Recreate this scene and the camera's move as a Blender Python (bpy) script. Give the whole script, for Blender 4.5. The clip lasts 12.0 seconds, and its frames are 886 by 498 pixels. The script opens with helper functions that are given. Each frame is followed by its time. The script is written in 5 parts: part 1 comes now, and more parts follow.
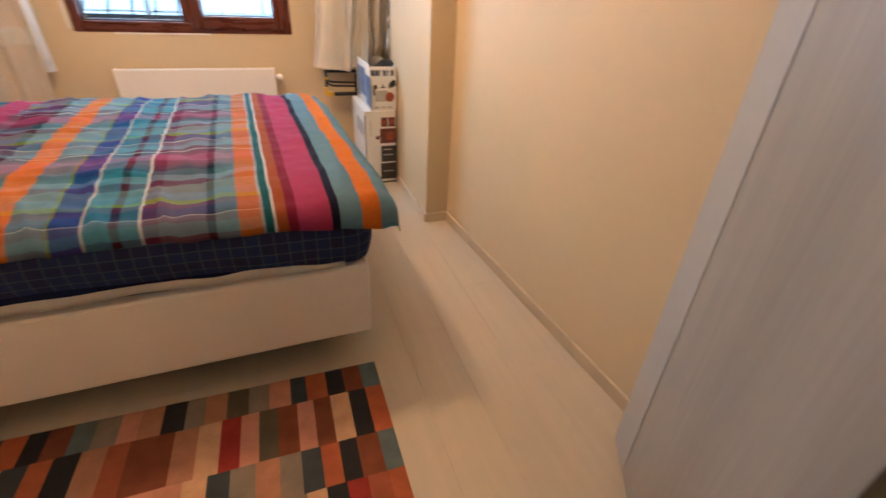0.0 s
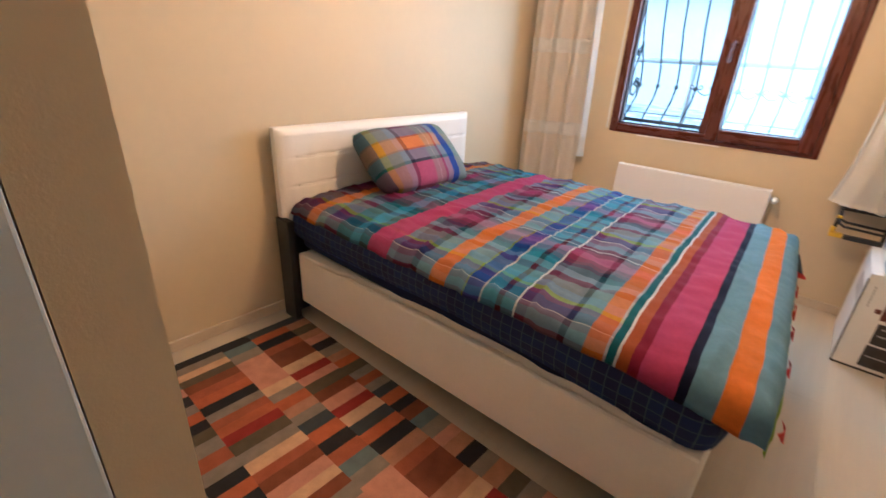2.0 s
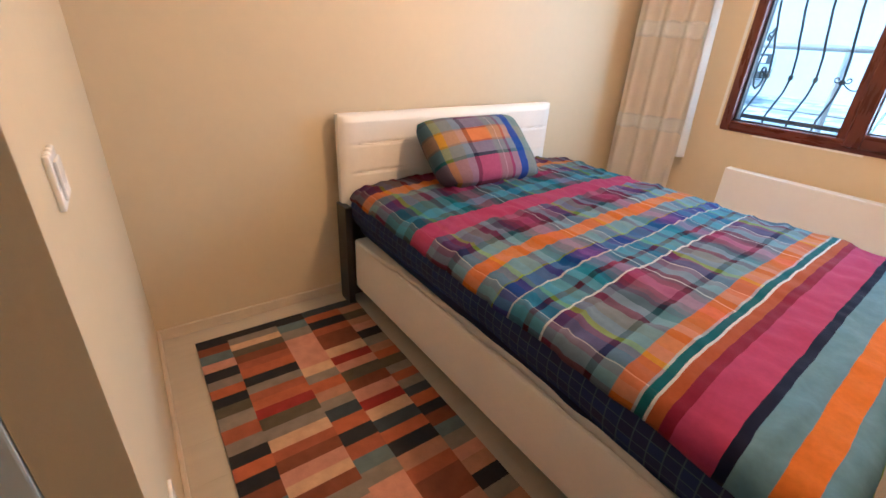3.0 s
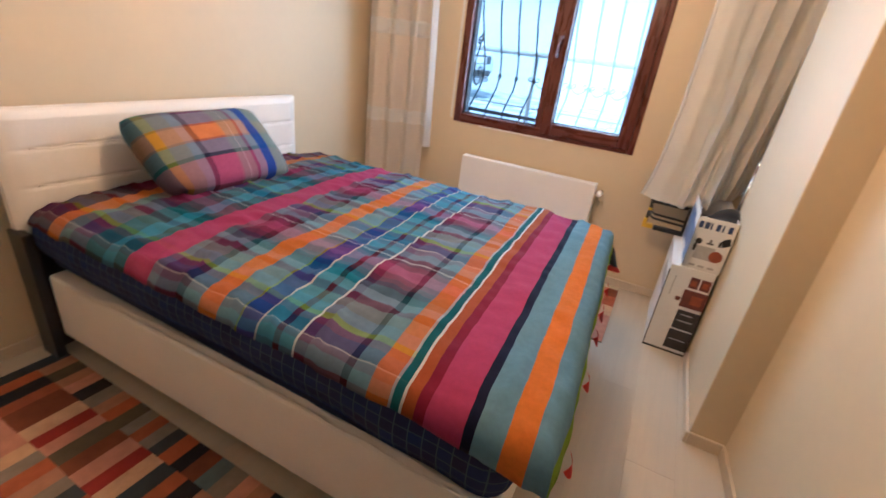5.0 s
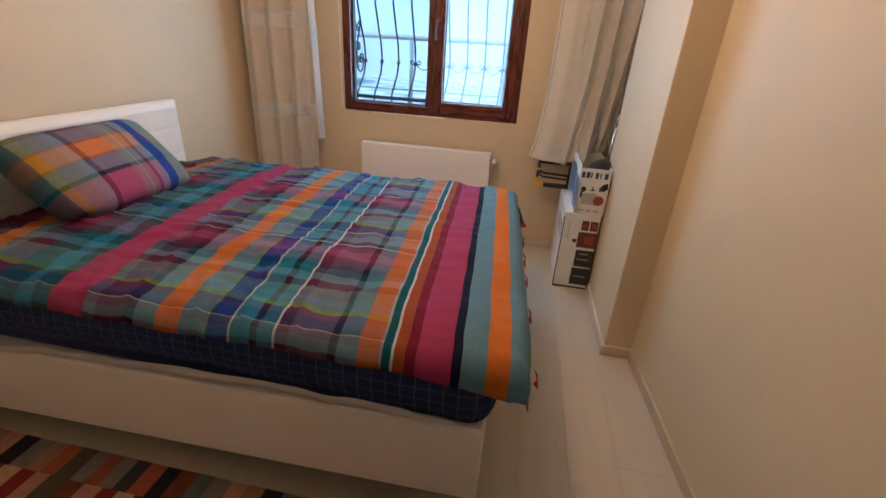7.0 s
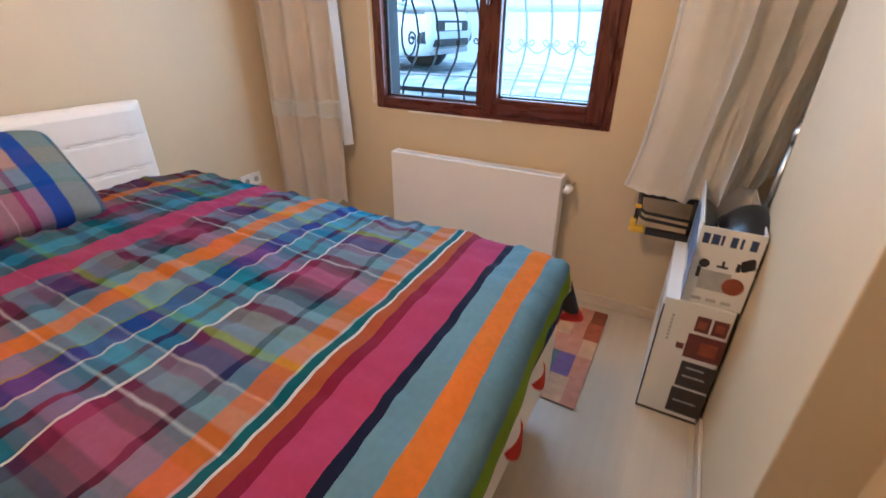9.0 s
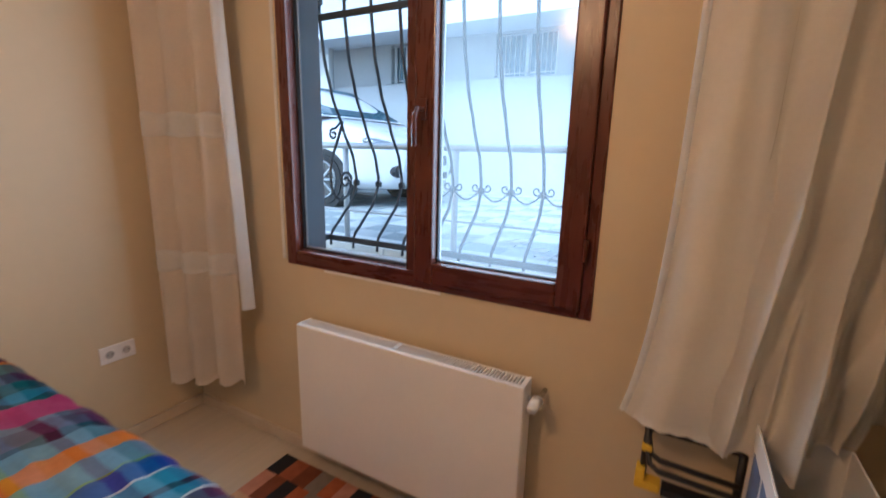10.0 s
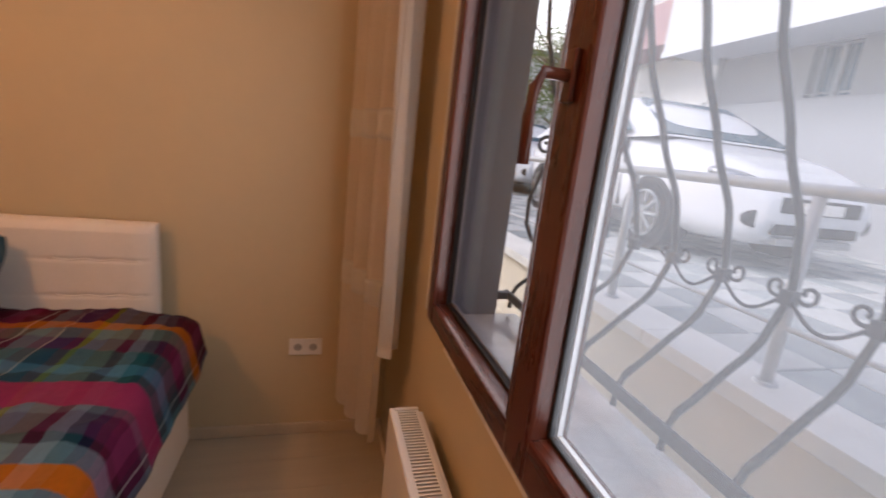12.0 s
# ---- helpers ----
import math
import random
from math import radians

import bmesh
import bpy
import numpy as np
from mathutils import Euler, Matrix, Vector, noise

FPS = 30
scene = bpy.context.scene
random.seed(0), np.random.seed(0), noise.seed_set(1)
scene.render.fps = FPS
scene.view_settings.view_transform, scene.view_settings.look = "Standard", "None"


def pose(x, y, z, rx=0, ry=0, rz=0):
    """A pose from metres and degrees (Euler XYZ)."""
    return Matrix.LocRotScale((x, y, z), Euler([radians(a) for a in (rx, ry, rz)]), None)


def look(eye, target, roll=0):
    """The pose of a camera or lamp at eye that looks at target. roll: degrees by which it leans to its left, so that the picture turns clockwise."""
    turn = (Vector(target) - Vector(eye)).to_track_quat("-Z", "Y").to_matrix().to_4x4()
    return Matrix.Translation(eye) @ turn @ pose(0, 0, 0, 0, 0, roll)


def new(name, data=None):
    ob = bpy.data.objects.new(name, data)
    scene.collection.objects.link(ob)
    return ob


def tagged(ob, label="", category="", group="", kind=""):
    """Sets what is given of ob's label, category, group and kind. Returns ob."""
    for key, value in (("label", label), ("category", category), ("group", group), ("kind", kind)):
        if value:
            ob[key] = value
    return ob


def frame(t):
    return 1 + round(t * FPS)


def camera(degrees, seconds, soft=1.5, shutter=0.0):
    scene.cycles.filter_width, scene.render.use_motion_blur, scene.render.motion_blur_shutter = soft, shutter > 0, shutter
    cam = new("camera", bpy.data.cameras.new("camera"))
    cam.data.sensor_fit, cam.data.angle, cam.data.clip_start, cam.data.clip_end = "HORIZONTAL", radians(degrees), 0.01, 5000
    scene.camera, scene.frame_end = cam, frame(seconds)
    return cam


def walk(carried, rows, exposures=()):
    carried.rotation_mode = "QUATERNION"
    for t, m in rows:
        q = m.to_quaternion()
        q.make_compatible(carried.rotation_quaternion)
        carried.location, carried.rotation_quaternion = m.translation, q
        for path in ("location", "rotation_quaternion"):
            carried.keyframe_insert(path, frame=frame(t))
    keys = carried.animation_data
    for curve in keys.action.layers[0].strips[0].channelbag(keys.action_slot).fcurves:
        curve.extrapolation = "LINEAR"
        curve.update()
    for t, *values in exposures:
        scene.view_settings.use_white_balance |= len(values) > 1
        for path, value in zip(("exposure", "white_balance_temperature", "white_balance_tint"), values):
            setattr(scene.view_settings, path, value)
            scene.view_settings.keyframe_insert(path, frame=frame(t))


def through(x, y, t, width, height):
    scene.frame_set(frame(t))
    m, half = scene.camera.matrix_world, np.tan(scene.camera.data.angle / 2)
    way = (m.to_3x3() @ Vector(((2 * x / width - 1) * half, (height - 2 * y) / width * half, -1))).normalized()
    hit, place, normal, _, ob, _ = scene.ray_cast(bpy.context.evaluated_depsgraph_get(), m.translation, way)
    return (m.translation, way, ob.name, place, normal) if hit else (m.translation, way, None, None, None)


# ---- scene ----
cam = camera(90.3, 12.0, soft=1.5, shutter=0.25)
PATH = [
    (0, (1.866, -3.774, 1.297), (2.476, -2.165, 0.278), 2.9),
    (0.3, (1.868, -3.773, 1.315), (2.142, -2.06, 0.32), 3.3),
    (0.5, (1.919, -3.748, 1.319), (1.964, -2.019, 0.315), 2.0),
    (0.7, (1.928, -3.757, 1.345), (1.757, -2.033, 0.345), 2.1),
    (1, (2.014, -3.737, 1.358), (1.453, -2.08, 0.389), 4.0),
    (1.5, (2.086, -3.699, 1.398), (1.103, -2.208, 0.497), 5.1),
    (2, (2.101, -3.62, 1.432), (0.903, -2.233, 0.631), 3.0),
    (2.5, (2.118, -3.495, 1.469), (0.633, -2.428, 0.66), 3.1),
    (4.3, (2.262, -3.173, 1.412), (1.091, -1.952, 0.345), 7.6),
    (4.5, (2.273, -3.163, 1.425), (1.2, -1.838, 0.38), 6.4),
    (5, (2.195, -3.217, 1.462), (1.44, -1.561, 0.632), 7.3),
    (5.5, (2.112, -3.35, 1.526), (1.703, -1.483, 0.937), 4.9),
    (6, (2.07, -3.432, 1.557), (1.793, -1.52, 1.039), 4.3),
    (6.5, (2.041, -3.451, 1.505), (1.769, -1.556, 0.927), 4.5),
    (6.7, (2.051, -3.457, 1.49), (1.782, -1.61, 0.771), 4.1),
    (8.3, (2.236, -2.772, 1.37), (1.747, -1.106, 0.378), 1.9),
    (8.5, (2.247, -2.634, 1.393), (1.722, -0.98, 0.398), 1.5),
    (9, (2.34, -2.227, 1.415), (1.492, -0.668, 0.493), 0.4),
    (9.5, (2.327, -1.769, 1.423), (1.411, -0.169, 0.647), 0.8),
    (9.8, (2.250, -1.556, 1.452), (1.350, 0.132, 0.873), 2.0),
    (10, (2.234, -1.383, 1.464), (1.300, 0.331, 1.033), 1.4),
    (10.5, (2.141, -0.959, 1.512), (1.192, 0.768, 1.169), 2.1),
    (11, (2.032, -0.645, 1.503), (1.018, 1.05, 1.183), 2.5),
    (11.5, (1.986, -0.456, 1.49), (0.499, 0.841, 1.16), 3.7),
    (11.8, (1.97, -0.352, 1.486), (0.194, 0.473, 1.069), 4.8),
    (12, (1.992, -0.35, 1.488), (0.115, 0.183, 1.049), 6.4),
]
walk(cam, [(t, look(eye, target, roll)) for t, eye, target, roll in PATH],
     exposures=[(0, 2.2, 5000, -2), (0.5, 2.2, 4850, -3), (1.0, 2.2, 4650, -4), (2.5, 2.2, 4600, -4), (4.5, 2.15, 4550, -2), (5.0, 2.05, 4500, -3), (5.5, 1.55, 4550, -3), (6.5, 1.33, 4650, -3), (8.5, 2.08, 4300, -4), (9.0, 1.76, 4500, -3), (9.5, 1.48, 4800, 1), (10.0, 1.12, 5150, 3), (10.5, 0.62, 5700, 11), (11.0, 0.48, 6050, 11), (11.5, 0.43, 6350, 14), (12, 0.47, 7450, 24)])
SKY, SUN, LAMP, DAY = 0.15, 1.75, 17.5, 8

# ---- world, sun, lamp ----
world = bpy.data.worlds.new("sky")
scene.world = world
world.use_nodes = True
wn = world.node_tree
sky = wn.nodes.new("ShaderNodeTexSky")
sky.sky_type = 'NISHITA'
sky.sun_disc = False
sky.sun_elevation = radians(48)
sky.sun_rotation = radians(200)
sky.dust_density = 1.0
wn.links.new(sky.outputs[0], wn.nodes["Background"].inputs[0])
wn.nodes["Background"].inputs[1].default_value = SKY

sun = new("sun", bpy.data.lights.new("sun", 'SUN'))
sun.data.energy = SUN
sun.data.angle = radians(25)
sun.data.color = (0.90, 0.95, 1.0)
sun.matrix_basis = look((0.6, -4, 7), (0, 2, 0.8))

bulb_light = new("bulb_light", bpy.data.lights.new("bulb_light", 'POINT'))
bulb_light.data.energy = LAMP
bulb_light.data.color = (1.0, 0.475, 0.19)
bulb_light.data.shadow_soft_size = 0.09
bulb_light.location = (1.47, -1.76, 2.30)

# daylight entering at the window's opening
day = new("window_daylight", bpy.data.lights.new("window_daylight", 'AREA'))
day.data.shape = 'RECTANGLE'
day.data.size, day.data.size_y = 1.15, 1.1
day.data.energy = DAY
day.data.color = (0.80, 0.90, 1.0)
day.matrix_basis = look((1.34, 0.031, 1.6), (1.34, -2.0, 1.6))


# ---- materials ----
def nd(t, kind, **at):
    n = t.nodes.new(kind)
    for k, v in at.items():
        n.inputs[k].default_value = v
    return n


def mat(name, col, rough=0.5, var=0.1, scale=3.0, bump=0.0, bscale=120.0, metal=0.0, spec=0.5, stretch=(1, 1, 1), per_object=0.0):
    """Painted, woven or cast surface: colour clouds at two scales, fine relief."""
    m = bpy.data.materials.new(name)
    m.use_nodes = True
    t = m.node_tree
    p = t.nodes["Principled BSDF"]
    p.inputs["Metallic"].default_value = metal
    p.inputs["Specular IOR Level"].default_value = spec
    tc = t.nodes.new("ShaderNodeTexCoord")
    mp = t.nodes.new("ShaderNodeMapping")
    mp.inputs["Scale"].default_value = stretch
    t.links.new(tc.outputs["Object"], mp.inputs[0])
    a = nd(t, "ShaderNodeTexNoise", Scale=scale, Detail=4.0)
    b = nd(t, "ShaderNodeTexNoise", Scale=scale * 14, Detail=3.0)
    t.links.new(mp.outputs[0], a.inputs[0])
    t.links.new(mp.outputs[0], b.inputs[0])
    add = t.nodes.new("ShaderNodeMath")
    add.operation = 'MULTIPLY_ADD'
    add.inputs[1].default_value = 0.4
    t.links.new(b.outputs[0], add.inputs[0])
    t.links.new(a.outputs[0], add.inputs[2])
    mr = t.nodes.new("ShaderNodeMapRange")
    mr.inputs[1].default_value, mr.inputs[2].default_value = 0.4, 1.0
    mr.inputs[3].default_value, mr.inputs[4].default_value = 1 - var, 1 + var
    t.links.new(add.outputs[0], mr.inputs[0])
    last = mr.outputs[0]
    if per_object:
        oi = t.nodes.new("ShaderNodeObjectInfo")
        mo = t.nodes.new("ShaderNodeMapRange")
        mo.inputs[3].default_value, mo.inputs[4].default_value = 1 - per_object, 1 + per_object
        t.links.new(oi.outputs["Random"], mo.inputs[0])
        mm = t.nodes.new("ShaderNodeMath")
        mm.operation = 'MULTIPLY'
        t.links.new(last, mm.inputs[0])
        t.links.new(mo.outputs[0], mm.inputs[1])
        last = mm.outputs[0]
    vm = t.nodes.new("ShaderNodeVectorMath")
    vm.operation = 'SCALE'
    vm.inputs[0].default_value = col
    t.links.new(last, vm.inputs["Scale"])
    t.links.new(vm.outputs[0], p.inputs["Base Color"])
    rr = t.nodes.new("ShaderNodeMapRange")
    rr.inputs[1].default_value, rr.inputs[2].default_value = 0.3, 0.7
    rr.inputs[3].default_value, rr.inputs[4].default_value = max(0.02, rough - 0.03), min(1, rough + 0.03)
    t.links.new(a.outputs[0], rr.inputs[0])
    t.links.new(rr.outputs[0], p.inputs["Roughness"])
    if bump:
        c = nd(t, "ShaderNodeTexNoise", Scale=bscale, Detail=3.0)
        t.links.new(mp.outputs[0], c.inputs[0])
        bp = nd(t, "ShaderNodeBump", Strength=bump, Distance=0.004)
        t.links.new(c.outputs[0], bp.inputs["Height"])
        t.links.new(bp.outputs[0], p.inputs["Normal"])
    return m


def glass_mat(name, tint=(0.95, 0.98, 1.0), rough=0.0, veil=0.0):
    m = bpy.data.materials.new(name)
    m.use_nodes = True
    t = m.node_tree
    t.nodes.remove(t.nodes["Principled BSDF"])
    out = t.nodes["Material Output"]
    tr = nd(t, "ShaderNodeBsdfTransparent", Color=(*tint, 1))
    gl = nd(t, "ShaderNodeBsdfGlossy", Roughness=rough)
    lw = t.nodes.new("ShaderNodeLayerWeight")
    lw.inputs[0].default_value = 0.5
    pw5 = t.nodes.new("ShaderNodeMath")
    pw5.operation = 'POWER'
    pw5.inputs[1].default_value = 4.0
    fr = t.nodes.new("ShaderNodeMath")
    fr.operation = 'MULTIPLY_ADD'
    fr.inputs[1].default_value, fr.inputs[2].default_value = 0.7, 0.010
    t.links.new(lw.outputs["Facing"], pw5.inputs[0])
    t.links.new(pw5.outputs[0], fr.inputs[0])
    mx = t.nodes.new("ShaderNodeMixShader")
    t.links.new(fr.outputs[0], mx.inputs[0])
    t.links.new(tr.outputs[0], mx.inputs[1])
    t.links.new(gl.outputs[0], mx.inputs[2])
    last = mx.outputs[0]
    if veil:
        tl = nd(t, "ShaderNodeBsdfTranslucent", Color=(0.85, 0.9, 0.95, 1))
        m2 = nd(t, "ShaderNodeMixShader", Fac=veil)
        t.links.new(last, m2.inputs[1])
        t.links.new(tl.outputs[0], m2.inputs[2])
        last = m2.outputs[0]
    t.links.new(last, out.inputs[0])
    return m


def sheer_mat(name, col, through=0.35):
    """Thin curtain cloth: some light passes through the weave."""
    m = mat(name, col, 0.85, 0.05, 5, 0.25, 500)
    t = m.node_tree
    p = t.nodes["Principled BSDF"]
    tl = nd(t, "ShaderNodeBsdfTranslucent", Color=(*col, 1))
    mx = nd(t, "ShaderNodeMixShader", Fac=through)
    t.links.new(p.outputs[0], mx.inputs[1])
    t.links.new(tl.outputs[0], mx.inputs[2])
    t.links.new(mx.outputs[0], t.nodes["Material Output"].inputs[0])
    return m


def glow_mat(name, col, strength):
    m = bpy.data.materials.new(name)
    m.use_nodes = True
    p = m.node_tree.nodes["Principled BSDF"]
    p.inputs["Emission Color"].default_value = (*col, 1)
    p.inputs["Emission Strength"].default_value = strength
    p.inputs["Base Color"].default_value = (0.8, 0.8, 0.8, 1)
    return m


WALL = mat("cream_wall_paint", (0.62, 0.512, 0.335), 0.60, 0.035, 1.6, 0.09, 220)
CEIL = mat("ceiling_paint", (0.82, 0.80, 0.76), 0.8, 0.03, 2, 0.1, 90)
PLANK = mat("pale_oak_laminate", (0.51, 0.445, 0.345), 0.36, 0.06, 3, 0.03, 60, stretch=(9, 0.5, 1), per_object=0.02)
SUBFLOOR = mat("joint_shadow_line", (0.48, 0.42, 0.33), 0.4, 0.1)
SKIRT_D = mat("wall_coloured_skirting", (0.50, 0.41, 0.29), 0.5, 0.1, 6, 0.05)
SKIRT = mat("beige_skirting", (0.60, 0.51, 0.39), 0.4, 0.1, 6, 0.05)
WHITE = mat("white_lacquer", (0.80, 0.77, 0.73), 0.35, 0.03, 4, 0.05, 50)
BEDWHITE = mat("white_bed_leatherette", (0.80, 0.76, 0.70), 0.42, 0.04, 5, 0.22, 260)
# upright colour streaks in both door greys stand for soft reflections
DOORW = mat("grey_door_reflection_streaks", (0.27, 0.265, 0.255), 0.32, 0.22, 1.6, 0.0, 12, stretch=(4, 4, 0.15))
DOORE = mat("pale_grey_door_edge", (0.35, 0.355, 0.36), 0.35, 0.08, 2.2, 0.0, 12, stretch=(3, 3, 0.2))
JAMBW = mat("white_lining_paint", (0.60, 0.66, 0.70), 0.35, 0.05, 2)
RADW = mat("white_radiator_enamel", (0.82, 0.80, 0.77), 0.3, 0.03, 3, 0.06, 220)
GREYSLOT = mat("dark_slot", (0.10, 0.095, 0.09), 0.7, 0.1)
BROWN = mat("mahogany_foil", (0.092, 0.022, 0.011), 0.28, 0.30, 8, 0.05, 90, stretch=(6, 6, 0.7))
BROWNH = mat("mahogany_foil_across", (0.092, 0.022, 0.011), 0.28, 0.30, 8, 0.05, 90, stretch=(0.7, 6, 6))
BEAD = mat("grey_glazing_gasket", (0.42, 0.43, 0.44), 0.35, 0.08, 10)
GASK = mat("black_rubber_gasket", (0.02, 0.02, 0.022), 0.6, 0.1, 10)
RAILM = mat("grey_painted_steel", (0.50, 0.51, 0.52), 0.4, 0.08, 8, 0.1, 90, metal=0.25)
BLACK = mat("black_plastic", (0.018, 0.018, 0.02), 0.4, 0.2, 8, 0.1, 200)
IRON = mat("dark_grey_painted_iron", (0.065, 0.078, 0.09), 0.42, 0.2, 12, 0.2, 150)
CHROME = mat("brushed_steel", (0.62, 0.62, 0.62), 0.22, 0.05, 20, 0.03, 300, metal=1.0)
YELLOW = mat("yellow_plastic", (0.75, 0.48, 0.02), 0.4, 0.1, 8)
RED = mat("red_cotton_lining", (0.55, 0.03, 0.02), 0.85, 0.12, 12, 0.3, 400)
SOCK = mat("white_socket_plastic", (0.83, 0.80, 0.76), 0.28, 0.03, 6)
CURT_W = sheer_mat("white_curtain_cloth", (0.90, 0.88, 0.84), 0.15)
CURT_S = sheer_mat("beige_sheer_curtain", (0.90, 0.82, 0.71), 0.06)
CURT_B = sheer_mat("embroidered_white_band", (0.92, 0.89, 0.83), 0.12)
CURT_R = sheer_mat("ecru_curtain_cloth", (0.95, 0.91, 0.82), 0.10)
GLASS = glass_mat("clear_window_glass", rough=0.05)
# pale haze mixed into the sash glass stands for veiling reflections
GLASS_HAZE = glass_mat("hazy_window_glass", rough=0.13, veil=0.055)
# outdoors
OVERCAST = glow_mat("white_overcast_sky", (0.93, 0.97, 1.0), 1.3)
STUCCO = mat("white_street_wall", (0.43, 0.44, 0.45), 0.85, 0.07, 0.8, 0.3, 30)
GREYWALL = mat("grey_facade", (0.38, 0.385, 0.39), 0.85, 0.08, 0.9, 0.3, 30)
SOFFIT = mat("white_facade", (0.66, 0.68, 0.70), 0.8, 0.05, 0.7)
PAVEL = mat("pale_paving_slab", (0.46, 0.47, 0.46), 0.8, 0.15, 3, 0.3, 60, per_object=0.1)
PAVED = mat("grey_green_paving_slab", (0.30, 0.33, 0.33), 0.8, 0.2, 3, 0.3, 60, per_object=0.12)
ASPH = mat("street_ground", (0.16, 0.165, 0.16), 0.9, 0.2, 2, 0.4, 40)
KERB = mat("pale_marble_coping", (0.68, 0.67, 0.64), 0.5, 0.12, 4, 0.2, 50)
SILLM = mat("grey_marble_sill", (0.72, 0.73, 0.73), 0.18, 0.22, 9, 0.1, 60)
WELL = mat("cream_render", (0.62, 0.56, 0.46), 0.9, 0.08, 1.5, 0.3, 50)
REVEAL = mat("grey_reveal_render", (0.235, 0.26, 0.285), 0.85, 0.08, 4, 0.2, 60)
CARP = mat("white_car_paint", (0.70, 0.71, 0.73), 0.12, 0.02, 2)
CARG = mat("tinted_car_glass", (0.055, 0.11, 0.145), 0.07, 0.05, 2, spec=0.5)
TYRE = mat("black_rubber", (0.022, 0.022, 0.023), 0.8, 0.1, 9)
RIM = mat("alloy_silver", (0.36, 0.37, 0.38), 0.3, 0.05, 9, metal=0.8)
FARWALL = mat("bright_white_house_paint", (0.84, 0.83, 0.80), 0.8, 0.05, 0.6)
PINKB = mat("faded_red_balcony", (0.50, 0.31, 0.31), 0.8, 0.12, 2)
LEAF = sheer_mat("green_foliage", (0.17, 0.26, 0.09), 0.5)
BARK = mat("bark", (0.14, 0.10, 0.07), 0.9, 0.3, 8, 0.5, 30)


# ---- mesh helpers ----
def origin_of(ob):
    v = Vector((0, 0, 0))
    while ob:
        v += ob.location
        ob = ob.parent
    return v


def link_mesh(name, bm, material, smooth=False):
    me = bpy.data.meshes.new(name)
    bm.to_mesh(me)
    bm.free()
    for m in (material if isinstance(material, (list, tuple)) else [material]):
        me.materials.append(m)
    if smooth:
        me.polygons.foreach_set("use_smooth", [True] * len(me.polygons))
    return me


def part(name, bm, material, parent, label="", smooth=False):
    me = link_mesh(name, bm, material, smooth)
    me.transform(Matrix.Translation(-origin_of(parent)))
    ob = new(name, me)
    ob.parent = parent
    if label:
        ob["label"] = label
    return ob


def single(name, bm, material, label, category="", group="", kind="", smooth=False, at=None):
    me = link_mesh(name, bm, material, smooth)
    if at is None:
        vs = np.array([v.co for v in me.vertices])
        lo, hi = vs.min(0), vs.max(0)
        at = Vector(((lo[0] + hi[0]) / 2, (lo[1] + hi[1]) / 2, lo[2]))
    me.transform(Matrix.Translation(-Vector(at)))
    ob = new(name, me)
    ob.location = at
    return tagged(ob, label, category, group, kind)


def thing(name, at, label, category, group="", kind=""):
    ob = new(name)
    ob.empty_display_size = 0.1
    ob.location = at
    return tagged(ob, label, category, group, kind)


def box(x0, x1, y0, y1, z0, z1, bevel=0.0, seg=2, bm=None):
    bm2 = bmesh.new()
    bmesh.ops.create_cube(bm2, size=1, matrix=Matrix.Translation(((x0 + x1) / 2, (y0 + y1) / 2, (z0 + z1) / 2)) @ Matrix.Diagonal((x1 - x0, y1 - y0, z1 - z0, 1)))
    if bevel:
        bmesh.ops.bevel(bm2, geom=bm2.edges[:], offset=bevel, segments=seg, profile=0.6, affect='EDGES')
    return join(bm, bm2)


def join(bm, other):
    """Adds other to bm, and gives bm back."""
    if bm is None:
        return other
    me = bpy.data.meshes.new("tmp")
    other.to_mesh(me)
    other.free()
    bm.from_mesh(me)
    bpy.data.meshes.remove(me)
    return bm


def cyl(p, q, r, r2=None, seg=16, bm=None, bevel=0.0):
    p, q = Vector(p), Vector(q)
    d = q - p
    m = Matrix.Translation((p + q) / 2) @ d.to_track_quat('Z', 'Y').to_matrix().to_4x4()
    bm2 = bmesh.new()
    bmesh.ops.create_cone(bm2, cap_ends=True, segments=seg, radius1=r, radius2=r if r2 is None else r2, depth=d.length, matrix=m)
    if bevel:
        bmesh.ops.bevel(bm2, geom=[e for e in bm2.edges if len(e.link_faces) == 2 and max(len(f.verts) for f in e.link_faces) > 4], offset=bevel, segments=2, affect='EDGES')
    return join(bm, bm2)


def tube(pts, r, seg=8, bm=None, square=False):
    """A rod of radius r that follows the points."""
    bm2 = bmesh.new()
    pts = [Vector(p) for p in pts]
    rings = []
    up = Vector((0.13, 0.2, 1)).normalized()
    for i, p in enumerate(pts):
        d = (pts[min(i + 1, len(pts) - 1)] - pts[max(i - 1, 0)]).normalized()
        s = d.cross(up)
        if s.length < 0.05:
            s = d.cross(Vector((1, 0, 0)))
        s.normalize()
        u = s.cross(d).normalized()
        n = 4 if square else seg
        rings.append([bm2.verts.new(p + r * (math.cos(2 * math.pi * (k + 0.5) / n) * s + math.sin(2 * math.pi * (k + 0.5) / n) * u)) for k in range(n)])
    for a, b in zip(rings, rings[1:]):
        for k in range(len(a)):
            bm2.faces.new((a[k], a[(k + 1) % len(a)], b[(k + 1) % len(a)], b[k]))
    bm2.faces.new(rings[0])
    bm2.faces.new(rings[-1][::-1])
    bmesh.ops.recalc_face_normals(bm2, faces=bm2.faces[:])
    return join(bm, bm2)


